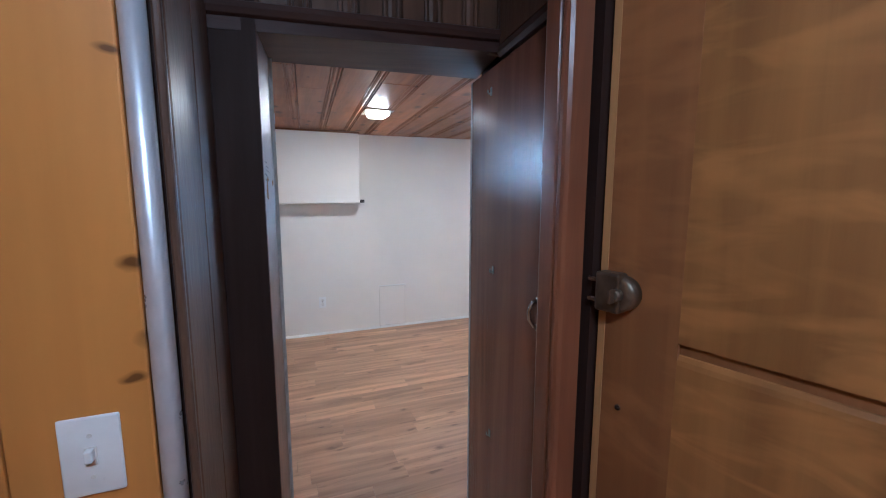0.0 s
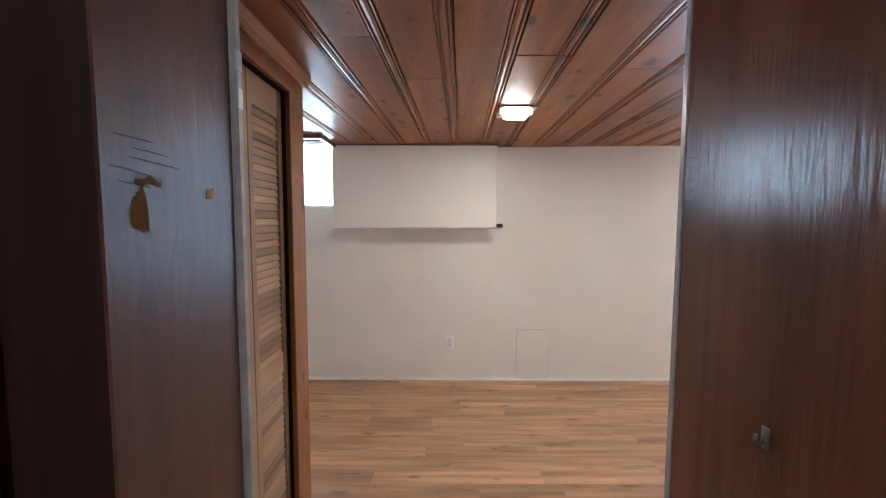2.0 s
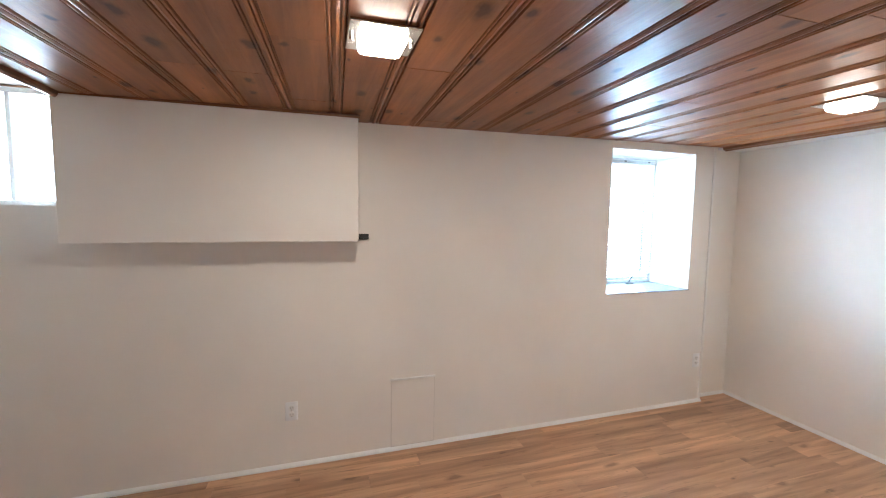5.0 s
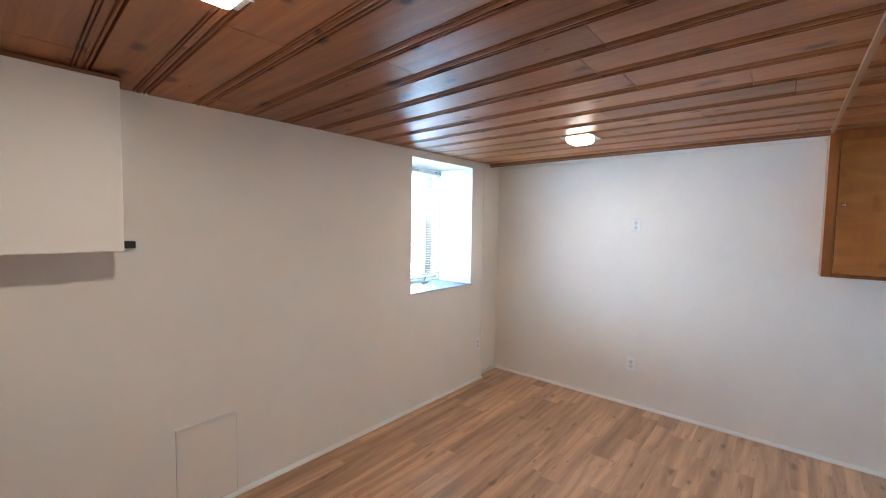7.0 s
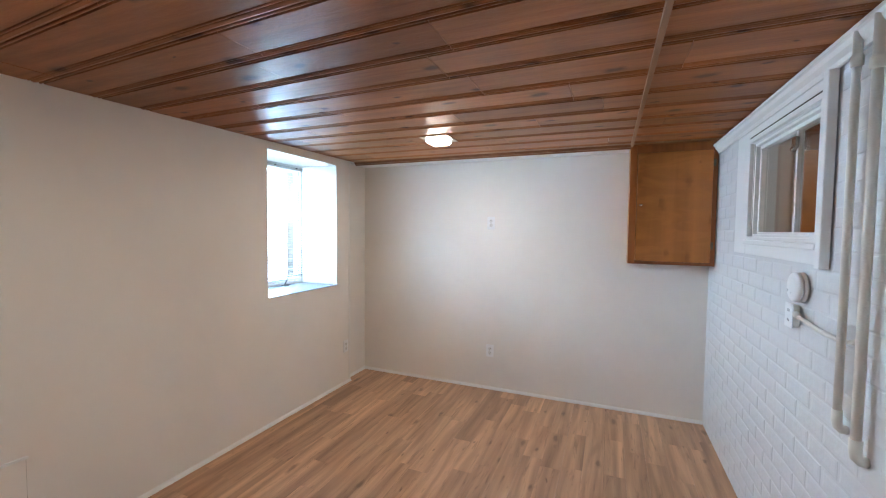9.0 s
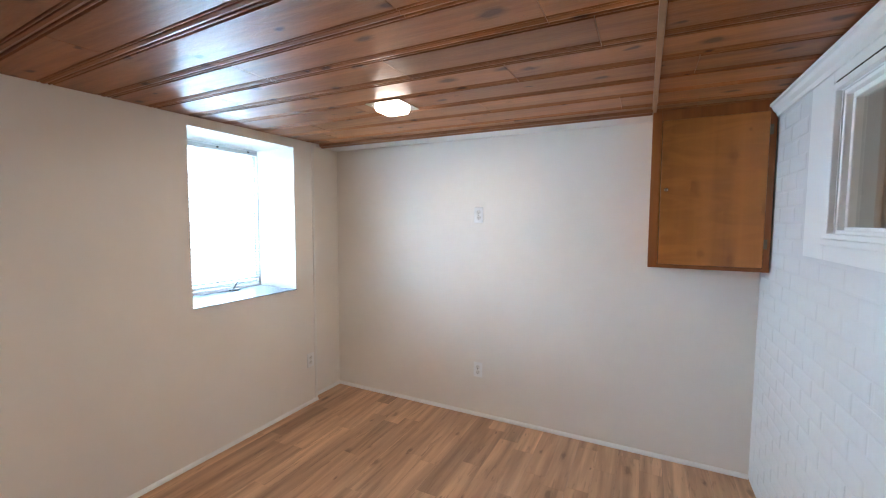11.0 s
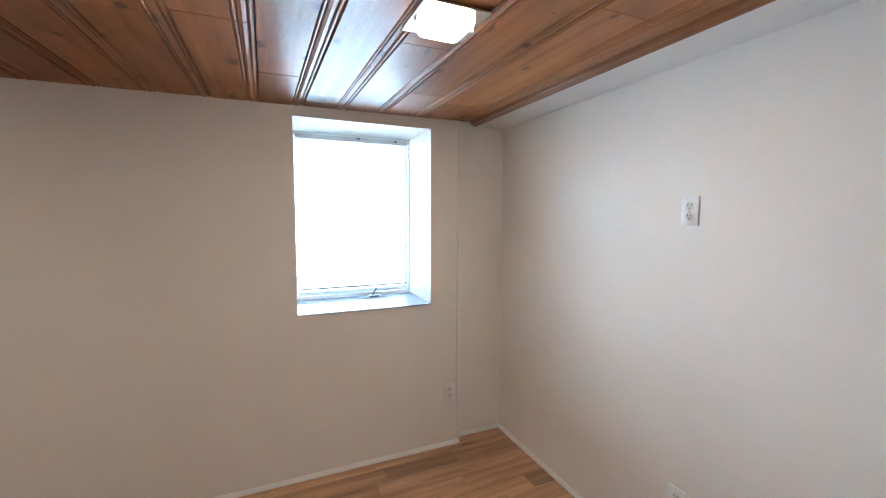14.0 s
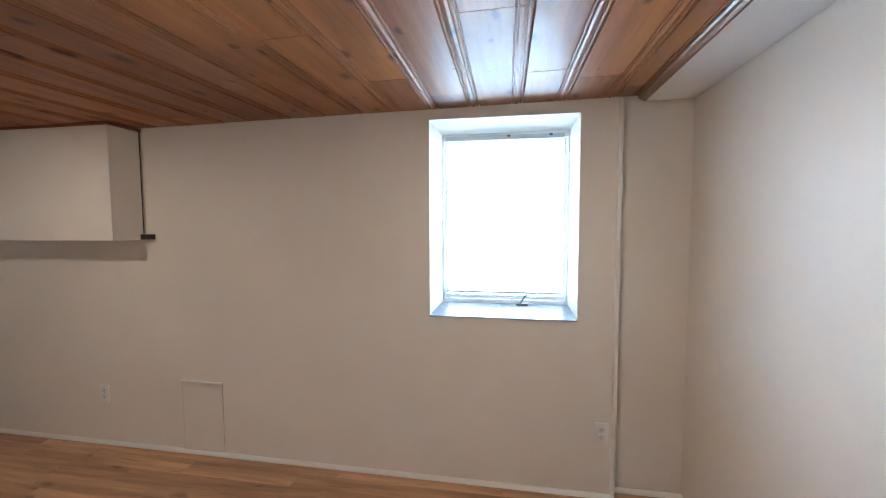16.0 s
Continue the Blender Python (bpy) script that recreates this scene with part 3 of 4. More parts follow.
# panelling over the side door
bm = slab([(RX0 - 0.012, RY0), (0.86, RY0), (RX1 + 0.02, 1.43), (RX0 + 0.022, 1.43)], HEAD + 0.04, 2.3)
structure("wall_over_door", bm, DARKWOOD, "dark varnished boards above the side door", "wall")
bm = prism(bmesh.new(), [(0, 0), (0.012, 0.0), (0.020, 0.012), (0.016, 0.030), (0.006, 0.042), (0, 0.042)], length * 0.54, pose(RX0 + 0.002, RY0, HEAD + 0.004, 0, 0, ang - 90) @ Matrix.Diagonal((-1, 1, 1, 1)))
structure("trim_over_door", bm, DARKTRIM, "dark moulding over the side door", "trim")
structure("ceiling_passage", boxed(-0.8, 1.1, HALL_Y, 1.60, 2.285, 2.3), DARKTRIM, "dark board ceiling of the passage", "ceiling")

# hall at the start: knotty pine wall, other walls close it
x0 = -0.016
for k, w in enumerate((0.165, 0.19, 0.2, 0.2, 0.2)):
    ob = structure("pine_board" if not k else "pine_board.%03d" % k, boxed(x0 - w + 0.0015, x0, HALL_Y, HALL_Y + 0.03, 0, 2.3, 0.003), PINEWALL, "orange varnished knotty pine wall board", "wall board")
    x0 -= w
structure("wall_hall_left", boxed(-1.05, -0.95, -1.5, HALL_Y + 0.03, 0, 2.3), PINEWALL, "knotty pine hall wall", "wall")
structure("wall_hall_back", boxed(-1.05, 1.35, -1.6, -1.5, 0, 2.3), PINEWALL, "knotty pine hall wall", "wall")
structure("wall_hall_right", boxed(1.12, 1.25, -1.5, 1.0, 0, 2.3), WALL, "painted hall wall behind the open door", "wall")
structure("ceiling_hall", boxed(-1.05, 1.35, -1.6, HALL_Y, 2.25, 2.285), SOFFIT, "painted hall ceiling", "ceiling")
bm = bmesh.new()
tube(bm, [(0.001, HALL_Y + 0.010, 0), (0.001, HALL_Y + 0.010, 2.28)], 0.016, 20)
structure("trim_corner_bead", bm, plain("corner_bead_metal", (0.66, 0.70, 0.77), 0.34, 0.55, 0.06), "pale blue-grey rounded metal corner bead on the pine wall", "trim", True)

# hall lamp
lamp = thing("hall_lamp", pose(0.12, -0.12, 2.25), "round white glass ceiling lamp in the hall", "ceiling lamp")
part("base", lathe(bmesh.new(), [(0.13, 0.0), (0.13, -0.02), (0.11, -0.025)], None, 24), CHROME, lamp, "", True)
part("shade", lathe(bmesh.new(), [(0.12, -0.026), (0.115, -0.06), (0.08, -0.09), (0.02, -0.1)], None, 24), HALLSHADE, lamp, "glowing glass shade", True)

# light switch
sw = thing("light_switch", pose(-0.088, HALL_Y, 1.090), "white toggle light switch on the pine wall", "light switch")
part("plate", boxed(-0.035, 0.035, -0.006, 0.0, -0.057, 0.057, 0.003), PLASTIC, sw, "", True)
part("toggle", boxed(-0.005, 0.005, -0.018, -0.005, -0.004, 0.013, 0.002), PLASTIC, sw)
part("toggle_frame", boxed(-0.007, 0.007, -0.0075, -0.0055, -0.013, 0.014, 0.0005, 1), PLASTIC_OLD, sw)
for z in (-0.03, 0.03):
    part("screw", lathe(bmesh.new(), [(0.0032, 0), (0.0028, 0.0012)], pose(0, -0.0058, z, 90), 10), PLASTIC_OLD, sw)

# the entry door stands open beside the start
EX, EY = 0.800, 0.985
door_ang = math.degrees(math.atan2(0.25 - EY, 0.985 - EX))
entry = thing("entry_door", pose(EX, EY, 0.01, 0, 0, door_ang), "open brown veneered panel door with a bronze rim lock", "door")
DL = 0.76
part("core", boxed(0.004, DL, 0.013, 0.044, 0, 2.03), ENTRYSTILE, entry)
for a, b in ((0.004, 0.165), (DL - 0.12, DL)):
    part("stile", boxed(a, b, 0.004, 0.0135, 0, 2.03, 0.0008, 1), ENTRYSTILE, entry)
part("panel", boxed(0.165, DL - 0.12, 0.0042, 0.0135, 1.160, 2.03), ENTRYDOOR, entry)
bm = prism(bmesh.new(), [(-0.0042, 0.0), (-0.0135, 0.0), (-0.0135, 1.138), (-0.010, 1.136), (-0.006, 1.128), (-0.0042, 1.118)], DL - 0.285, Matrix.Translation((0.165, 0, 0)) @ pose(0, 0, 0, 0, 0, -90))
part("panel", bm, ENTRYDOOR, entry)
part("edge", boxed(-0.001, 0.015, 0.002, 0.046, 0, 2.03), RAWEDGE, entry, "bare yellow wood door edge")
bm = bmesh.new()
box(bm, 0.006, 0.062, -0.030, 0.003, 1.195, 1.278, 0.006)
lock = part("rim_lock", bm, BRONZE, entry, "worn bronze rim lock", False)
bm = lathe(bmesh.new(), [(0.036, 0.0), (0.036, 0.020), (0.031, 0.027), (0.012, 0.028)], pose(0.056, 0.003, 1.236, 90), 28)
part("lock_body", bm, BRONZE, lock, "", True)
bm = lathe(bmesh.new(), [(0.013, 0), (0.013, 0.012), (0.010, 0.016)], pose(0.058, -0.029, 1.236, 90), 18)
box(bm, 0.0545, 0.0615, -0.060, -0.042, 1.222, 1.250, 0.002)
part("thumb_turn", bm, BRONZE, lock, "", False)
for z in (1.215, 1.258):
    part("bolt", tube(bmesh.new(), [(0.004, -0.018, z), (-0.014, -0.018, z)], 0.006, 10), CHROME, lock)
part("screw", lathe(bmesh.new(), [(0.007, 0), (0.006, 0.003)], pose(0.055, 0.004, 0.985, 90), 14), CHROME, entry)


# ---- closet with louvered folding doors ----
OY0, OY1 = 2.07, 2.638
ctop = 1.94
for k, (a, b, z1) in enumerate(((2.008, OY0, 2.0), (OY1, CLOSET_Y, 2.0))):
    bm = boxed(CLOSET_X - 0.022, CLOSET_X, a, b, 0, ctop, 0.004)
    structure("closet_casing" if not k else "closet_casing.001", bm, CASING, "orange-brown stained pine closet casing", "door frame")
structure("closet_head", boxed(CLOSET_X - 0.022, CLOSET_X + 0.001, 1.93, CLOSET_Y, ctop, 2.0, 0.004), CASING_Y, "stained pine head casing over the closet", "door frame")
bm = prism(bmesh.new(), [(-0.02, 0), (0.012, 0), (0.018, 0.006), (0.020, 0.022), (0.030, 0.040), (0.034, 0.055), (-0.02, 0.055)], CLOSET_Y + 0.018 - 1.90, Matrix.Translation((CLOSET_X, 1.90, 1.998)))
structure("closet_crown", bm, CASING_Y, "stained pine cap moulding over the closet", "trim")
structure("closet_jamb", box(box(bmesh.new(), CLOSET_X - 0.14, CLOSET_X - 0.022, OY1 + 0.012, CLOSET_Y - 0.1, 0, 2.1), CLOSET_X - 0.14, CLOSET_X - 0.022, 1.72, OY0 - 0.002, 0, 2.1), BLACKWOOD, "dark stained closet jamb", "door frame")
structure("closet_head_jamb", boxed(CLOSET_X - 0.14, CLOSET_X - 0.022, OY0 - 0.002, OY1 + 0.012, 1.945, 2.1), BLACKWOOD, "dark closet head jamb", "door frame")
prof = [(-0.03, -0.02)] + [(0.004 + 0.005 * abs(math.sin(math.pi * k / 6)), 0.056 * k / 18 - 0.0) for k in range(19)] + [(-0.03, 0.056)]
bm = prism(bmesh.new(), prof, 1.998, Matrix.Translation((CLOSET_X, 1.951, 0)) @ Matrix(((1, 0, 0, 0), (0, 0, 1, 0), (0, 1, 0, 0), (0, 0, 0, 1))))
structure("trim_closet_side", bm, wood("dark_beading", (0.17, 0.075, 0.036), (0.10, 0.042, 0.022), "z", 0.38), "dark stained beaded moulding beside the closet", "trim")
structure("trim_closet_plinth", boxed(CLOSET_X + 0.012, CLOSET_X + 0.022, 1.90, 1.992, 0, 1.2, 0.003), CASING, "orange knotty pine board at the closet corner", "trim")
structure("closet_side_wall", boxed(CLOSET_X - 0.02, CLOSET_X - 0.004, 1.604, 1.93, 0, 2.1), CASING, "stained pine boards beside the closet", "wall")


def louver_door(y0, y1):
    """One leaf of the folding door: two stiles, three rails, and its slats."""
    w = y1 - y0
    t = thing("louvered_door", pose(CLOSET_X - 0.038, y0, 0.012), "pale wooden louvered folding closet door, closed", "door", "folding closet doors")
    z_top = 1.922
    for a, b in ((0, 0.034), (w - 0.034, w)):
        part("stile", boxed(-0.028, 0, a, b, 0, z_top, 0.003), STILE, t)
    for z0, z1 in ((0, 0.11), (0.818, 0.896), (1.815, z_top)):
        part("rail", boxed(-0.026, -0.003, 0.034, w - 0.034, z0, z1, 0.002), LOUVER, t)
    me = finish(prism(bmesh.new(), [(-0.0085, 0.0195), (-0.0045, 0.0225), (0.0085, -0.011), (0.0085, -0.016), (0.004, -0.018)], w - 0.068), "slat", LOUVER)
    for z0, z1 in ((0.11, 0.818), (0.896, 1.815)):
        n = round((z1 - z0) / 0.0272)
        for i in range(n):
            ob = new("slat", me)
            ob.parent = t
            ob.location = (-0.015, 0.034, z0 + (i + 0.5) * (z1 - z0) / n)
    return t


louver_door(2.086, 2.364)
louver_door(2.368, 2.646)
hinge = thing("door_hinge", pose(CLOSET_X - 0.037, 2.366, 1.55), "small bright steel hinge on the folding doors", "hinge")
part("leaf", boxed(0.0, 0.003, -0.004, 0.004, -0.035, 0.035, 0.001, 1), CHROME, hinge)
for z in (1.61, 1.66):
    h = thing("hinge_plate", pose(0.157, 1.597, z), "pale metal hinge plate on the jamb edge", "hinge", "hinge plates")
    part("leaf", boxed(-0.002, 0.0012, -0.007, 0.007, -0.014, 0.014, 0.0008, 1), PALE_METAL, h)


# ---- windows ----
def window_big():
    """The deep window: vinyl frame, pane, blind and crank."""
    x0, x1, z0, z1 = W2
    y = 4.955
    w = thing("window_1", pose(x0, y, z0), "white vinyl basement window, closed", "window")
    w["kind"] = "structure"
    W, H = x1 - x0, z1 - z0
    for a, b, c, d in ((0, W, 0, 0.030), (0, W, H - 0.035, H), (0, 0.016, 0.030, H - 0.035), (W - 0.016, W, 0.030, H - 0.035)):
        part("window_frame", boxed(a, b, 0.0, 0.07, c, d, 0.004), VINYL, w)
    for a, b, c, d in ((0.016, W - 0.016, 0.030, 0.055), (0.016, W - 0.016, H - 0.055, H - 0.035), (0.016, 0.032, 0.055, H - 0.055), (W - 0.032, W - 0.016, 0.055, H - 0.055)):
        part("sash", boxed(a, b, 0.02, 0.06, c, d, 0.003), VINYL, w)
    pane = part("pane", boxed(0.024, W - 0.024, 0.036, 0.040, 0.045, H - 0.045), PANE, w)
    pane.visible_shadow = False
    bm = boxed(0.475, 0.545, -0.075, -0.045, 0.0065, 0.020, 0.003)
    tube(bm, [(0.50, -0.060, 0.014), (0.507, -0.066, 0.035), (0.528, -0.070, 0.070), (0.545, -0.070, 0.082)], 0.005, 8)
    part("crank_handle", bm, CRANKMETAL, w, "grey metal window crank", False)
    return w


window_big()
structure("window_sill", slab([(W2[0], BACK - 0.012), (W2[1], BACK - 0.012), (W2[1], 4.955), (W2[0], 4.955)], W2[2] - 0.012 + 0.013, W2[2] + 0.006), SILLMAT, "smooth blue-grey window sill", "window sill")


def blind():
    x0, x1 = W2[0] + 0.034, W2[1] - 0.036
    b = thing("window_blind", pose(x0, 4.925, W2[2]), "white slatted venetian blind, lowered over the bright window", "blind")
    W, H = x1 - x0, W2[3] - W2[2]
    part("head_rail", boxed(0, W, -0.012, 0.018, H - 0.05, H - 0.022, 0.002), BLIND, b)
    part("bottom_rail", boxed(0.004, W - 0.004, -0.010, 0.012, 0.075, 0.088, 0.003), BLIND, b)
    me = finish(prism(bmesh.new(), [(-0.0125, 0.0), (-0.006, 0.0018), (0.0, 0.0024), (0.006, 0.0018), (0.0125, 0.0), (0.0124, 0.0007), (0.006, 0.0025), (0.0, 0.0031), (-0.006, 0.0025), (-0.0124, 0.0007)], W - 0.012, pose(0, 0, 0, 0, 0, -90) @ pose(0, 0, 0, 0, 4, 0)), "slat", BLIND)
    n = 41
    for i in range(n):
        ob = new("slat", me)
        ob.parent = b
        ob.location = (0.006, 0.0, 0.10 + i * (H - 0.16) / (n - 1))
    for x in (0.10, W / 2, W - 0.10):
        part("cord", tube(bmesh.new(), [(x, -0.012, 0.08), (x, -0.012, H - 0.04)], 0.0009, 5), BLIND, b)
    part("wand", tube(bmesh.new(), [(W - 0.03, -0.016, H - 0.05), (W - 0.028, -0.018, H - 0.55)], 0.003, 6), BLIND, b)
    for x in (0.38, W - 0.09):
        part("clip", boxed(x, x + 0.018, -0.016, -0.008, H - 0.034, H - 0.024), SLOT, b)
    return b


blind()


def window_small():
    x0, x1, z0 = W1_GLASS, W1[1], W1[2]
    y = 4.86
    H = 0.645
    w = thing("window_2", pose(x0, y, z0), "small white sliding basement window, bright outside", "window")
    w["kind"] = "structure"
    W = x1 - x0
    for a, b, c, d in ((0, W, 0, 0.03), (0, W, H - 0.05, H), (0, 0.035, 0.03, H - 0.05), (W - 0.04, W, 0.03, H - 0.05)):
        part("window_frame", boxed(a, b, 0, 0.06, c, d, 0.003), VINYL, w)
    part("mullion", boxed(0.368, 0.392, 0.005, 0.05, 0.03, H - 0.05, 0.003), VINYL, w)
    p = part("pane", boxed(0.03, W - 0.03, 0.026, 0.030, 0.025, H - 0.04), PANE, w)
    p.visible_shadow = False
    return w


window_small()
structure("window_reveal", slab([(W1[0], BACK - 0.004), (W1[0] + 0.012, BACK - 0.004), (W1_GLASS, 4.80), (W1_GLASS, 4.86), (W1[0], 4.86)], 1.541, 2.0), WHITE, "white painted splayed side of the small window", "wall")
structure("trim_window_edge", slab([(-1.385, 4.655), (-1.370, 4.655), (-1.350, 4.69), (-1.365, 4.69)], 1.545, 2.0), CREAM, "cream painted edge strip beside the small window", "trim")
structure("trim_window_side", boxed(LEFT + 0.002, -1.402, BACK - 0.03, BACK - 0.001, 1.508, 1.998, 0.004), CASING, "stained knotty pine board beside the small window", "trim")
structure("trim_window_side.001", boxed(-1.4018, -1.392, BACK - 0.026, BACK - 0.001, 1.512, 1.998, 0.003), WHITE, "white painted edge of the pine board", "trim")
bm = tube(bmesh.new(), [(W1_GLASS + 0.01, 4.80, 2.155), (-0.44, 4.80, 2.155)], 0.006, 8)
tagged(new("curtain_rod", finish(bm, "curtain_rod", TRIMPINE_X, True)), "thin brown curtain rod over the small window", "curtain rod")
# sky seen through the windows
structure("backdrop", boxed(W2[0] - 0.5, W2[1] + 0.5, 5.62, 5.63, 0.4, 2.9), SKY, "bright daylight outside the window", "sky")
structure("backdrop.001", boxed(W1[0] - 0.5, W1[1] + 0.5, 5.62, 5.63, 1.0, 2.9), SKY_SMALL, "bright daylight outside the small window", "sky")

# ---- boxed cover on the back wall ----
cover = thing("wall_cover_box", pose(-0.476, BACK, 1.368), "off-white boxed cover hung under the board ceiling", "wall box")
part("box_body", boxed(0, 1.344, -0.211, -0.012, 0, 2.036 - 1.368, 0.004), WALL, cover)
part("mounting_bar", boxed(-0.012, 1.42, -0.034, -0.001, 0.002, 0.034, 0.003), BLACK, cover, "black metal mounting bar")
# solid strip, its near-black colour stands in for shade behind the cover
part("back_strip", boxed(0.02, 1.338, -0.012, -0.001, 0.04, 2.036 - 1.368), SHADOWGAP, cover, "dark strip painted as the shade behind the cover")

# access panel at the floor
hatch = thing("access_panel", pose(1.088, BACK, 0.024), "off-white painted access panel set in the wall", "access panel")
part("panel", boxed(0.0015, 0.2868, -0.003, 0.001, 0.0, 0.4365, 0.0008, 1), WALL, hatch)
part("top_lip", boxed(-0.006, 0.292, -0.015, 0.001, 0.441, 0.451, 0.002), WHITE, hatch)
part("gap", boxed(0.0, 0.288, -0.0018, 0.0, -0.002, 0.440), JOINT, hatch, "dark shadow gap round the panel")


# ---- outlets ----
def outlet(m, group="wall outlets"):
    o = thing("wall_outlet", m, "white duplex wall outlet with a cover plate", "outlet", group)
    part("plate", boxed(-0.035, 0.035, -0.0055, 0, -0.057, 0.057, 0.0025), PLASTIC, o, "", True)
    for s in (-1, 1):
        r = part("receptacle", lathe(bmesh.new(), [(0.0165, 0.0), (0.0165, 0.002), (0.0155, 0.003)], pose(0, -0.005, 0.0195 * s, 90), 20), PLASTIC_OLD, o)
        for dx, h in ((-0.0065, 0.0045), (0.0065, 0.0035)):
            part("slot", boxed(dx - 0.0012, dx + 0.0012, -0.0086, -0.0078, 0.0195 * s - h + 0.003, 0.0195 * s + h + 0.003), SLOT, r)
        part("slot", lathe(bmesh.new(), [(0.0026, 0), (0.0026, 0.0006)], pose(0, -0.0079, 0.0195 * s - 0.009, 90), 8), SLOT, r)
    part("screw", lathe(bmesh.new(), [(0.003, 0), (0.0026, 0.001)], pose(0, -0.0053, 0, 90), 10), CHROME, o)
    return o


first = outlet(pose(0.491, BACK, 0.345))
copy_thing(first, pose(3.628, BACK, 0.355))
copy_thing(first, pose(RIGHT, 3.283, 1.523, 0, 0, -90))
copy_thing(first, pose(RIGHT, 3.276, 0.356, 0, 0, -90))


# ---- ceiling lamps ----
def ceiling_lamp(m):
    l = thing("ceiling_lamp", m, "square white glass ceiling lamp, lit, on a metal plate", "ceiling lamp", "ceiling lamps")
    part("base_plate", boxed(-0.103, 0.103, -0.103, 0.103, -0.010, 0.0, 0.003), LAMPPLATE, l, "thin bright metal plate")
    bm = bmesh.new()
    rings = []
    for h, r in ((-0.0115, 0.069), (-0.024, 0.068), (-0.035, 0.064), (-0.039, 0.057)):
        c = r * 0.86
        rings.append([bm.verts.new((u, v, h)) for u, v in ((-c, -r), (c, -r), (r, -c), (r, c), (c, r), (-c, r), (-r, c), (-r, -c))])
    for p, q in zip(rings, rings[1:]):
        for k in range(8):
            bm.faces.new((p[k], p[(k + 1) % 8], q[(k + 1) % 8], q[k]))
    bm.faces.new(rings[0][::-1])
    bm.faces.new(rings[-1])
    shade = part("shade", bm, SHADE, l, "glowing white glass shade")
    # added emitter, stronger than the shade, to brighten floor and lower walls
    part("down_glow", boxed(-0.049, 0.049, -0.049, 0.049, -0.0412, -0.0392), DOWNGLOW, shade, "flat glowing plate added to throw more light down")
    for sx, sy in ((-1, 0), (1, 0)):
        part("clip", lathe(bmesh.new(), [(0.006, -0.022), (0.006, -0.012)], Matrix.Translation((sx * 0.092, sy * 0.09, 0)), 10), CHROME, l)
    return l


lamp_1 = ceiling_lamp(pose(0.842, 3.362, ceil_at(0.84) - 0.001, 0, 0, 0))
copy_thing(lamp_1, pose(3.068, 3.387, ceil_at(3.07) - 0.001, 0, 0, 0))

# ---- wall cabinet in the corner ----
CX, CY0, CY1, CZ0, CZ1 = 3.836, 1.605, 2.16, 1.22, CEIL + 0.06
cab = thing("wall_cabinet", pose(CX, CY0, CZ0), "orange-brown veneered wall cabinet in the corner, closed", "cabinet")
H, Wd = CZ1 - CZ0, CY1 - CY0
part("body", boxed(0.018, RIGHT - CX, 0.0, Wd, 0, H), CABINET, cab)
for a, b, c, d in ((Wd - 0.045, Wd, 0, H), (0, 0.035, 0, H), (0.035, Wd - 0.045, 0, 0.03), (0.035, Wd - 0.045, H - 0.09, H)):
    part("face_frame", boxed(0.0, 0.018, a, b, c, d, 0.002), CABINETFRAME, cab)
cdoor = part("door", boxed(-0.012, 0.004, 0.030, Wd - 0.050, 0.022, H - 0.085, 0.004), CABINET, cab)
part("gap", boxed(-0.0015, -0.0005, 0.028, Wd - 0.0480, 0.020, H - 0.083), SHADOWGAP, cab, "dark gap round the door")
part("knob", lathe(bmesh.new(), [(0.006, 0.0), (0.005, 0.010), (0.010, 0.016), (0.011, 0.022), (0.006, 0.027)], pose(-0.012, Wd - 0.078, 0.435, 0, -90), 16), CHROME, cdoor, "small chrome knob", True)
for z in (0.12, H - 0.2):
    part("hinge", boxed(-0.006, 0.0, 0.014, 0.030, z, z + 0.05, 0.001, 1), BRONZE, cdoor)

# ---- brick wall with its inner window ----
BX0, BX1 = 1.6, RIGHT
IW = (2.365, 3.085, 1.452, 1.902)
FRAMED = (2.262, 3.34, 1.335, 2.03)
bm = bmesh.new()
box(bm, BX0, IW[0] - 0.02, BRICK - 0.12, BRICK - 0.004, 0, 2.3)
box(bm, IW[1] + 0.02, BX1, BRICK - 0.12, BRICK - 0.004, 0, 2.3)
box(bm, IW[0] - 0.02, IW[1] + 0.02, BRICK - 0.12, BRICK - 0.004, 0, IW[2] - 0.02)
box(bm, IW[0] - 0.02, IW[1] + 0.02, BRICK - 0.12, BRICK - 0.004, IW[3] + 0.02, 2.3)
brick_wall = structure("wall_brick", bm, MORTAR, "white painted brick wall with an inner window", "wall")
prof = [(0, 0), (0.010, 0.002), (0.014, 0.016), (0.026, 0.030), (0.032, 0.046), (0.040, 0.052), (0.040, 0.064), (0, 0.064)]
bm = prism(bmesh.new(), prof, CX - 1.6, Matrix.Translation((CX, BRICK, CEIL - 0.056)) @ pose(0, 0, 0, 0, 0, 90))
structure("crown_moulding", bm, WHITE, "white painted crown moulding over the brick wall", "trim")

iw = thing("window_3", pose(0, BRICK, 0), "white framed inner sliding window in the brick wall", "window")
iw["kind"] = "structure"
fx0, fx1, fz0, fz1 = FRAMED
FO = 0.05
part("panel_board", boxed(IW[1] + FO, fx1, 0.0, 0.012, 1.345, 1.995, 0.003), WHITE, iw)
part("panel_board", boxed(fx0 + 0.05, IW[0] - FO, 0.0, 0.012, 1.345, 1.995, 0.003) if IW[0] - FO > fx0 + 0.055 else boxed(fx0 + 0.03, fx0 + 0.035, 0.0, 0.012, 1.345, 1.995), WHITE, iw)
part("panel_board", boxed(IW[0] - FO, IW[1] + FO, 0.0, 0.012, 1.345, IW[2] - 0.03, 0.003), WHITE, iw)
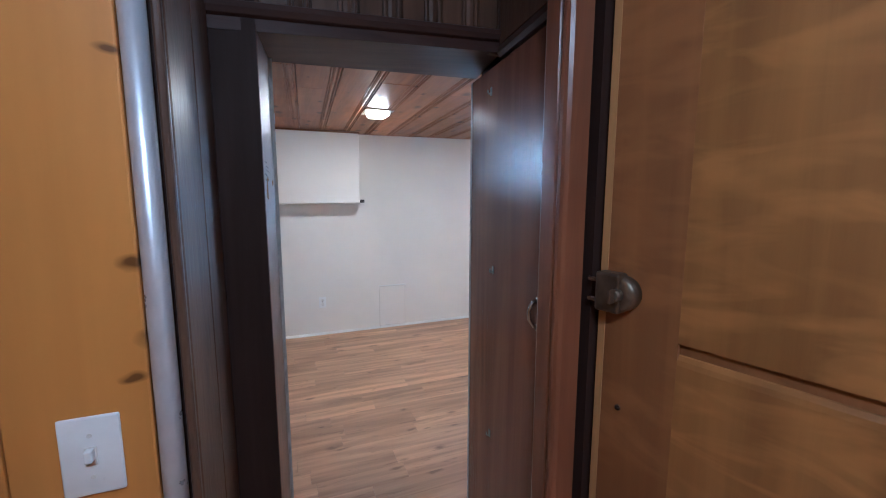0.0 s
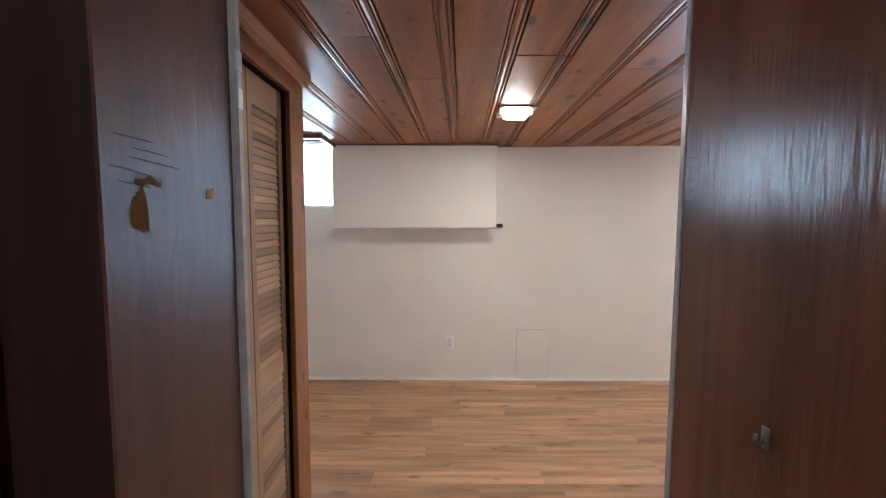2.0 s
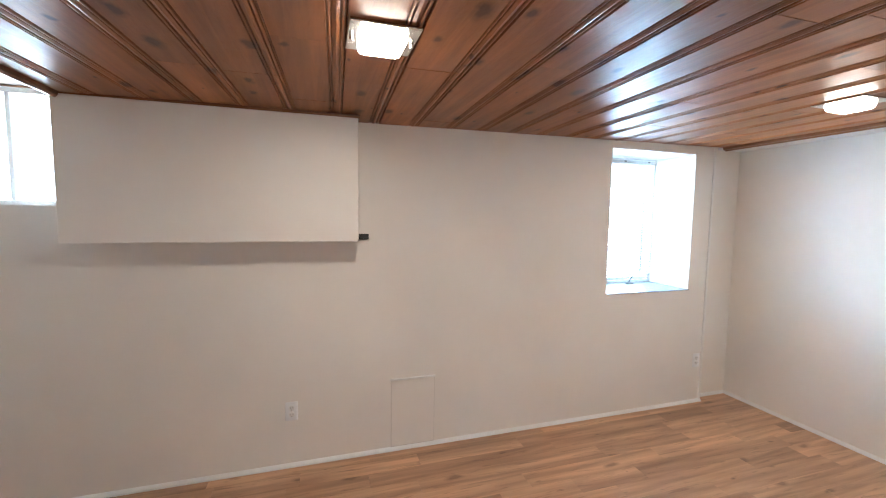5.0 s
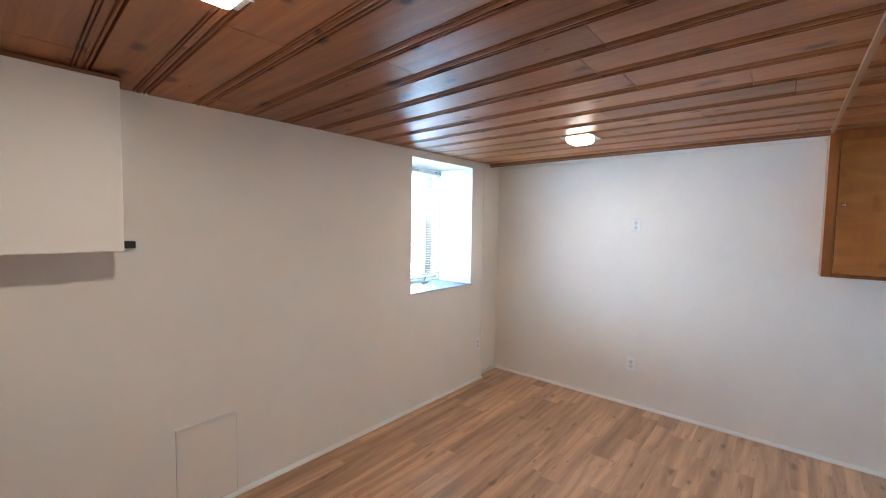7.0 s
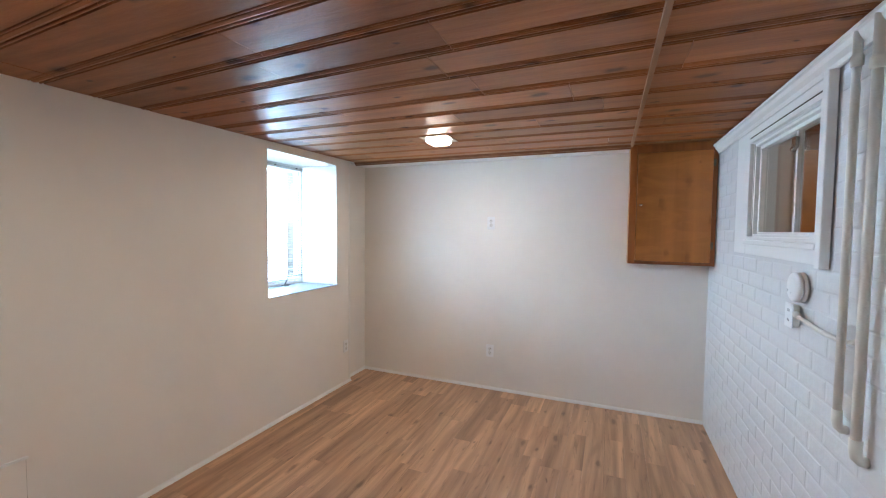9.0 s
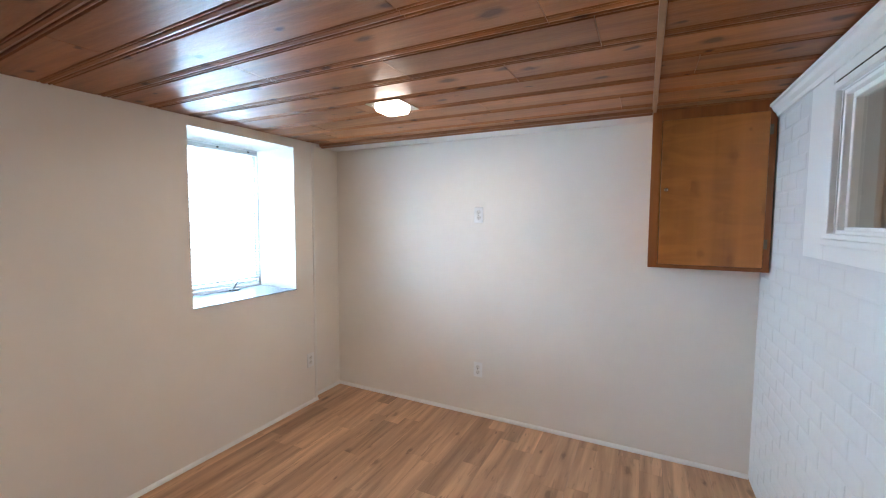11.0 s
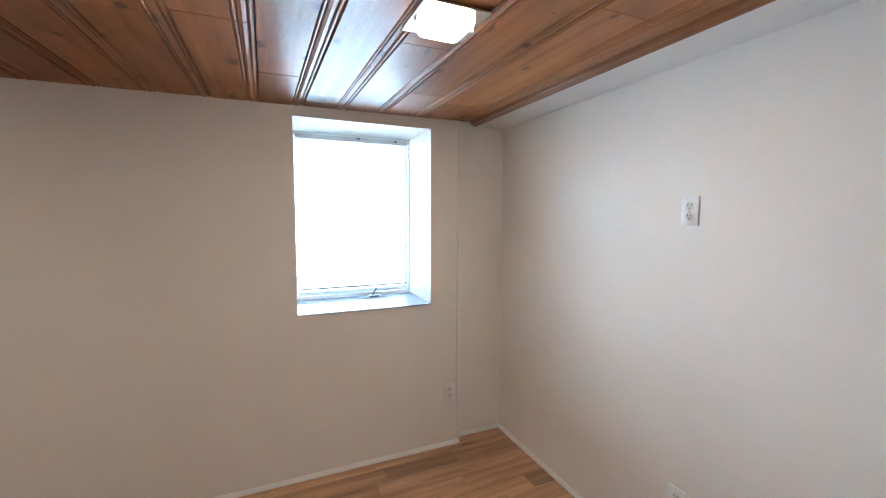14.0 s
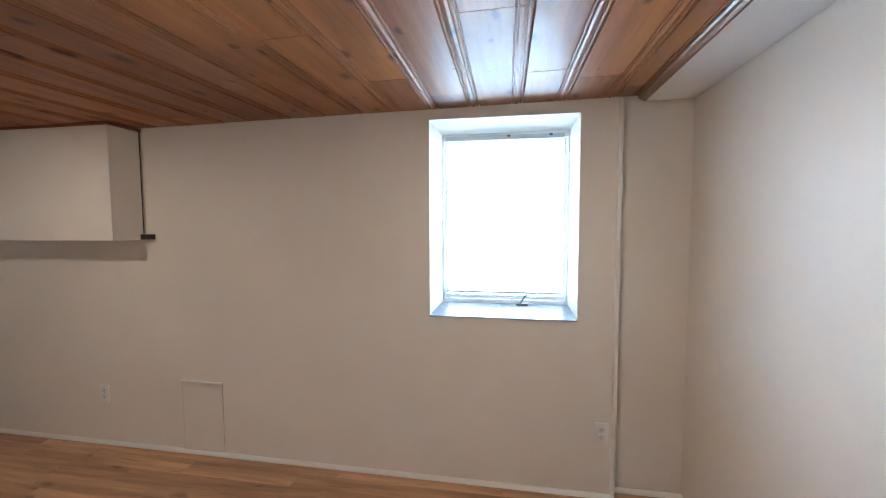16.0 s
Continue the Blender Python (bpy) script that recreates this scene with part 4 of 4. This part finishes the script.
part("panel_board", boxed(IW[0] - FO, IW[1] + FO, 0.0, 0.012, IW[3] + FO + 0.006, 1.995, 0.003), WHITE, iw)
part("head_board", boxed(fx0 + 0.06, fx1, 0.0, 0.016, 1.9955, CEIL - 0.058, 0.003), WHITE, iw)
part("side_board", boxed(fx0 - 0.012, fx0 + 0.028, 0.0, 0.030, fz0, 2.003, 0.004), WHITE, iw)
part("sill_board", boxed(IW[0] - FO, IW[1] + FO + 0.01, 0.012, 0.022, 1.398, IW[2] - 0.031, 0.004), WHITE, iw)
part("gap_line", boxed(IW[0] - FO, IW[1] + 0.03, 0.004, 0.0125, IW[3] + FO + 0.0005, IW[3] + FO + 0.0055), SHADOWGAP, iw)
for k, (g, dep) in enumerate(((0.05, 0.014), (0.030, -0.008), (0.012, -0.026))):
    a, b, c, d = IW[0] - g, IW[1] + g, IW[2] - g * 0.6, IW[3] + g
    t = 0.024
    for q in ((a, b, c, c + t * 0.7), (a, b, d - t, d), (a, a + t, c + t * 0.7, d - t), (b - t, b, c + t * 0.7, d - t)):
        part("window_frame", boxed(q[0], q[1], -0.06, dep, q[2], q[3], 0.003), WHITE, iw)
p = part("pane", boxed(IW[0], IW[1], -0.050, -0.046, IW[2], IW[3]), PANE, iw)
p.visible_shadow = False
part("mullion", boxed(2.655, 2.675, -0.058, -0.034, IW[2], IW[3], 0.002), VINYL, iw)
bm = boxed(2.648, 2.682, -0.036, -0.020, 1.815, 1.865, 0.003)
lathe(bm, [(0.014, 0.0), (0.014, 0.014), (0.006, 0.018)], pose(2.672, -0.032, 1.815, -90), 14)
part("latch", bm, CHROME, iw, "small metal window latch")

# the room beyond the inner window
structure("wall_beyond", boxed(1.3, 4.2, -0.25, -0.2, 0, 2.3), WHITE, "white painted wall seen through the inner window", "wall")
structure("wall_beyond_side", boxed(4.1, 4.2, -0.2, BRICK - 0.12, 0, 2.3), WHITE, "white painted wall beyond the inner window", "wall")
structure("wall_beyond_left", boxed(1.28, 1.34, -0.2, BRICK - 0.2, 0, 2.3), WHITE, "white painted wall beyond the inner window", "wall")
structure("ceiling_beyond", boxed(1.3, 4.2, -0.25, BRICK - 0.12, 2.2, 2.24), TRIMPINE_X, "brown board ceiling beyond the inner window", "ceiling")
structure("door_beyond", boxed(4.05, 4.098, 0.55, 1.075, 0, 2.03, 0.003), CABINET, "orange-brown wooden door beyond the inner window", "door")
structure("trim_beyond", boxed(4.04, 4.098, 0.55, 1.075, 2.035, 2.2), DARKDOOR, "dark wood panel above the door beyond the inner window", "trim")
structure("trim_beyond.001", boxed(4.06, 4.098, 1.08, 1.10, 0, 2.2), WHITE, "white door casing beyond the inner window", "trim")
structure("board_beyond", boxed(4.05, 4.098, 1.20, 1.27, 1.38, 1.56, 0.003), TRIMPINE, "small brown wooden board beyond the inner window", "trim")
# lamp out of view, added so that the room beyond isn't dark
far_lamp = thing("far_room_lamp", pose(3.0, 0.7, 2.2), "unseen round ceiling lamp added to light the room beyond the inner window", "ceiling lamp")
part("shade", lathe(bmesh.new(), [(0.12, 0.0), (0.115, -0.05), (0.07, -0.08), (0.02, -0.09)], None, 20), FARSHADE, far_lamp, "", True)

# ---- things on the brick wall ----
det = thing("round_detector", pose(2.435, BRICK + 0.004, 1.252), "round white plastic detector on the painted brick wall", "detector")
part("base", lathe(bmesh.new(), [(0.058, 0.0), (0.058, 0.010), (0.052, 0.012)], pose(0, 0, 0, -90), 28), PLASTIC_OLD, det, "", True)
part("cover", lathe(bmesh.new(), [(0.050, 0.0122), (0.057, 0.017), (0.057, 0.026), (0.051, 0.032), (0.02, 0.034)], pose(0, 0, 0, -90), 28), PLASTIC, det, "", True)
jb = thing("outlet_box", pose(2.475, BRICK + 0.004, 1.145), "surface mounted white outlet box on the brick wall", "outlet")
part("box", boxed(-0.033, 0.033, 0.0, 0.022, -0.05, 0.036, 0.004), PIPEPAINT, jb)
part("connector", tube(bmesh.new(), [(-0.028, 0.014, 0.004), (-0.052, 0.016, 0.0), (-0.066, 0.017, -0.005)], 0.012, 12), PIPEPAINT, jb, "cream painted cable connector", True)
part("plate", boxed(-0.037, 0.037, 0.022, 0.026, -0.055, 0.04, 0.002), PLASTIC, jb)
for z in (-0.026, 0.012):
    for dx in (-0.006, 0.006):
        part("slot", boxed(dx - 0.0015, dx + 0.0015, 0.0258, 0.0268, z - 0.005, z + 0.005), SLOT, jb)
cable = tube(bmesh.new(), [(2.41, BRICK + 0.021, 1.141), (2.36, BRICK + 0.018, 1.136), (2.28, BRICK + 0.014, 1.125), (2.20, BRICK + 0.0125, 1.122), (2.12, BRICK + 0.0105, 1.124), (2.06, BRICK + 0.0105, 1.134), (2.035, BRICK + 0.0105, 1.150), (2.028, BRICK + 0.010, 1.172), (2.026, BRICK + 0.004, 1.19)], 0.0075, 10)
tagged(new("cable", finish(cable, "cable", PIPEPAINT, True)), "painted cream cable looping along the brick wall", "cable")


def wall_pipe(x, z0, r, off):
    p = thing("wall_pipe", pose(x, BRICK, z0), "cream painted vertical pipe on the brick wall", "pipe", "wall pipes")
    part("pipe", tube(bmesh.new(), [(0, off, 0.03), (0, off, 2.064 - z0)], r, 16), PIPEPAINT, p, "", True)
    bm = tube(bmesh.new(), [(0, 0.0, 0.0), (0, off * 0.55, 0.0), (0, off * 0.88, 0.008), (0, off, 0.025), (0, off, 0.06)], r * 1.22, 16)
    part("elbow", bm, PIPEPAINT, p, "", True)
    bm = lathe(bmesh.new(), [(r * 1.05, 0), (r * 1.45, 0.006), (r * 1.45, 0.03), (r * 1.05, 0.038)], Matrix.Translation((0, off, 1.09)), 16)
    part("collar", bm, PIPEPAINT, p, "", True)
    return p


wall_pipe(2.092, 0.858, 0.0110, 0.026)
wall_pipe(1.985, 0.815, 0.0125, 0.026)

# ---- planks of the floor ----
def lay_planks():
    rng = random.Random(11)
    wide, row = 0.122, 0
    y = -1.5
    while y < BACK2 + 0.05:
        y1 = y + wide
        if y1 <= HALL_Y:
            x0, x1 = -0.95, 1.12
        elif y1 <= BRICK:
            x0, x1 = 0.0, 0.86
        elif y1 <= CLOSET_Y:
            x0, x1 = -0.3, RIGHT
        else:
            x0, x1 = LEFT, RIGHT
        x = x0
        step = rng.uniform(0.2, 0.95)
        while x < x1 - 0.01:
            e = min(x1, x + step)
            bm = boxed(x, e - 0.0008, y, y1 - (0.0004 if row % 2 else 0.001), -0.004, 0.0)
            ob = new("plank", finish(bm, "plank", FLOORMAT))
            ob.parent = floor
            x, step = e, rng.choice((0.45, 0.7, 0.95, 1.22))
        y = y1
        row += 1


lay_planks()


# ---- bricks of the painted wall ----
def lay_bricks():
    rng = random.Random(21)
    def brick_mesh(w):
        bm = bmesh.new()
        h, n = 0.070, 4
        rings = []
        for inset, depth in ((0.0, 0.0), (0.006, 0.0018), (0.018, 0.0027)):
            j = 0.0024 if inset else 0.0
            rings.append([bm.verts.new((u + rng.uniform(-j, j), depth, v + rng.uniform(-j, j))) for u, v in ((inset, inset), (w - inset, inset), (w - inset, h - inset), (inset, h - inset))])
        for p, q in zip(rings, rings[1:]):
            for i in range(n):
                bm.faces.new((p[i], p[(i + 1) % n], q[(i + 1) % n], q[i]))
        bm.faces.new(rings[-1])
        return finish(bm, "brick", BRICKPAINT)
    whole, half = [brick_mesh(0.207) for _ in range(7)], [brick_mesh(0.1005) for _ in range(4)]
    z, row = 0.006, 0
    while z + 0.066 < CEIL - 0.06:
        x = BX0 + 0.005 + (0.1065 if row % 2 else 0.0)
        if row % 2:
            cells = [(BX0 + 0.005, 0.0985)]
        else:
            cells = []
        while x < BX1 - 0.05:
            cells.append((x, 0.205 if x + 0.205 < BX1 else 0.0985))
            x += 0.213
        for bx, w in cells:
            if bx + w > BX1:
                continue
            if bx + w > fx0 + 0.02 and bx < fx1 - 0.0 and z + 0.066 > 1.35:
                continue
            ob = new("brick", rng.choice(whole if w > 0.15 else half))
            ob.parent = brick_wall
            ob.location = (bx, BRICK - 0.0042 + rng.uniform(-0.0009, 0.0006), z + rng.uniform(-0.0015, 0.0015))
            ob.rotation_euler = (rng.uniform(-0.006, 0.006), 0, rng.uniform(-0.006, 0.006))
        z += 0.0735
        row += 1


lay_bricks()
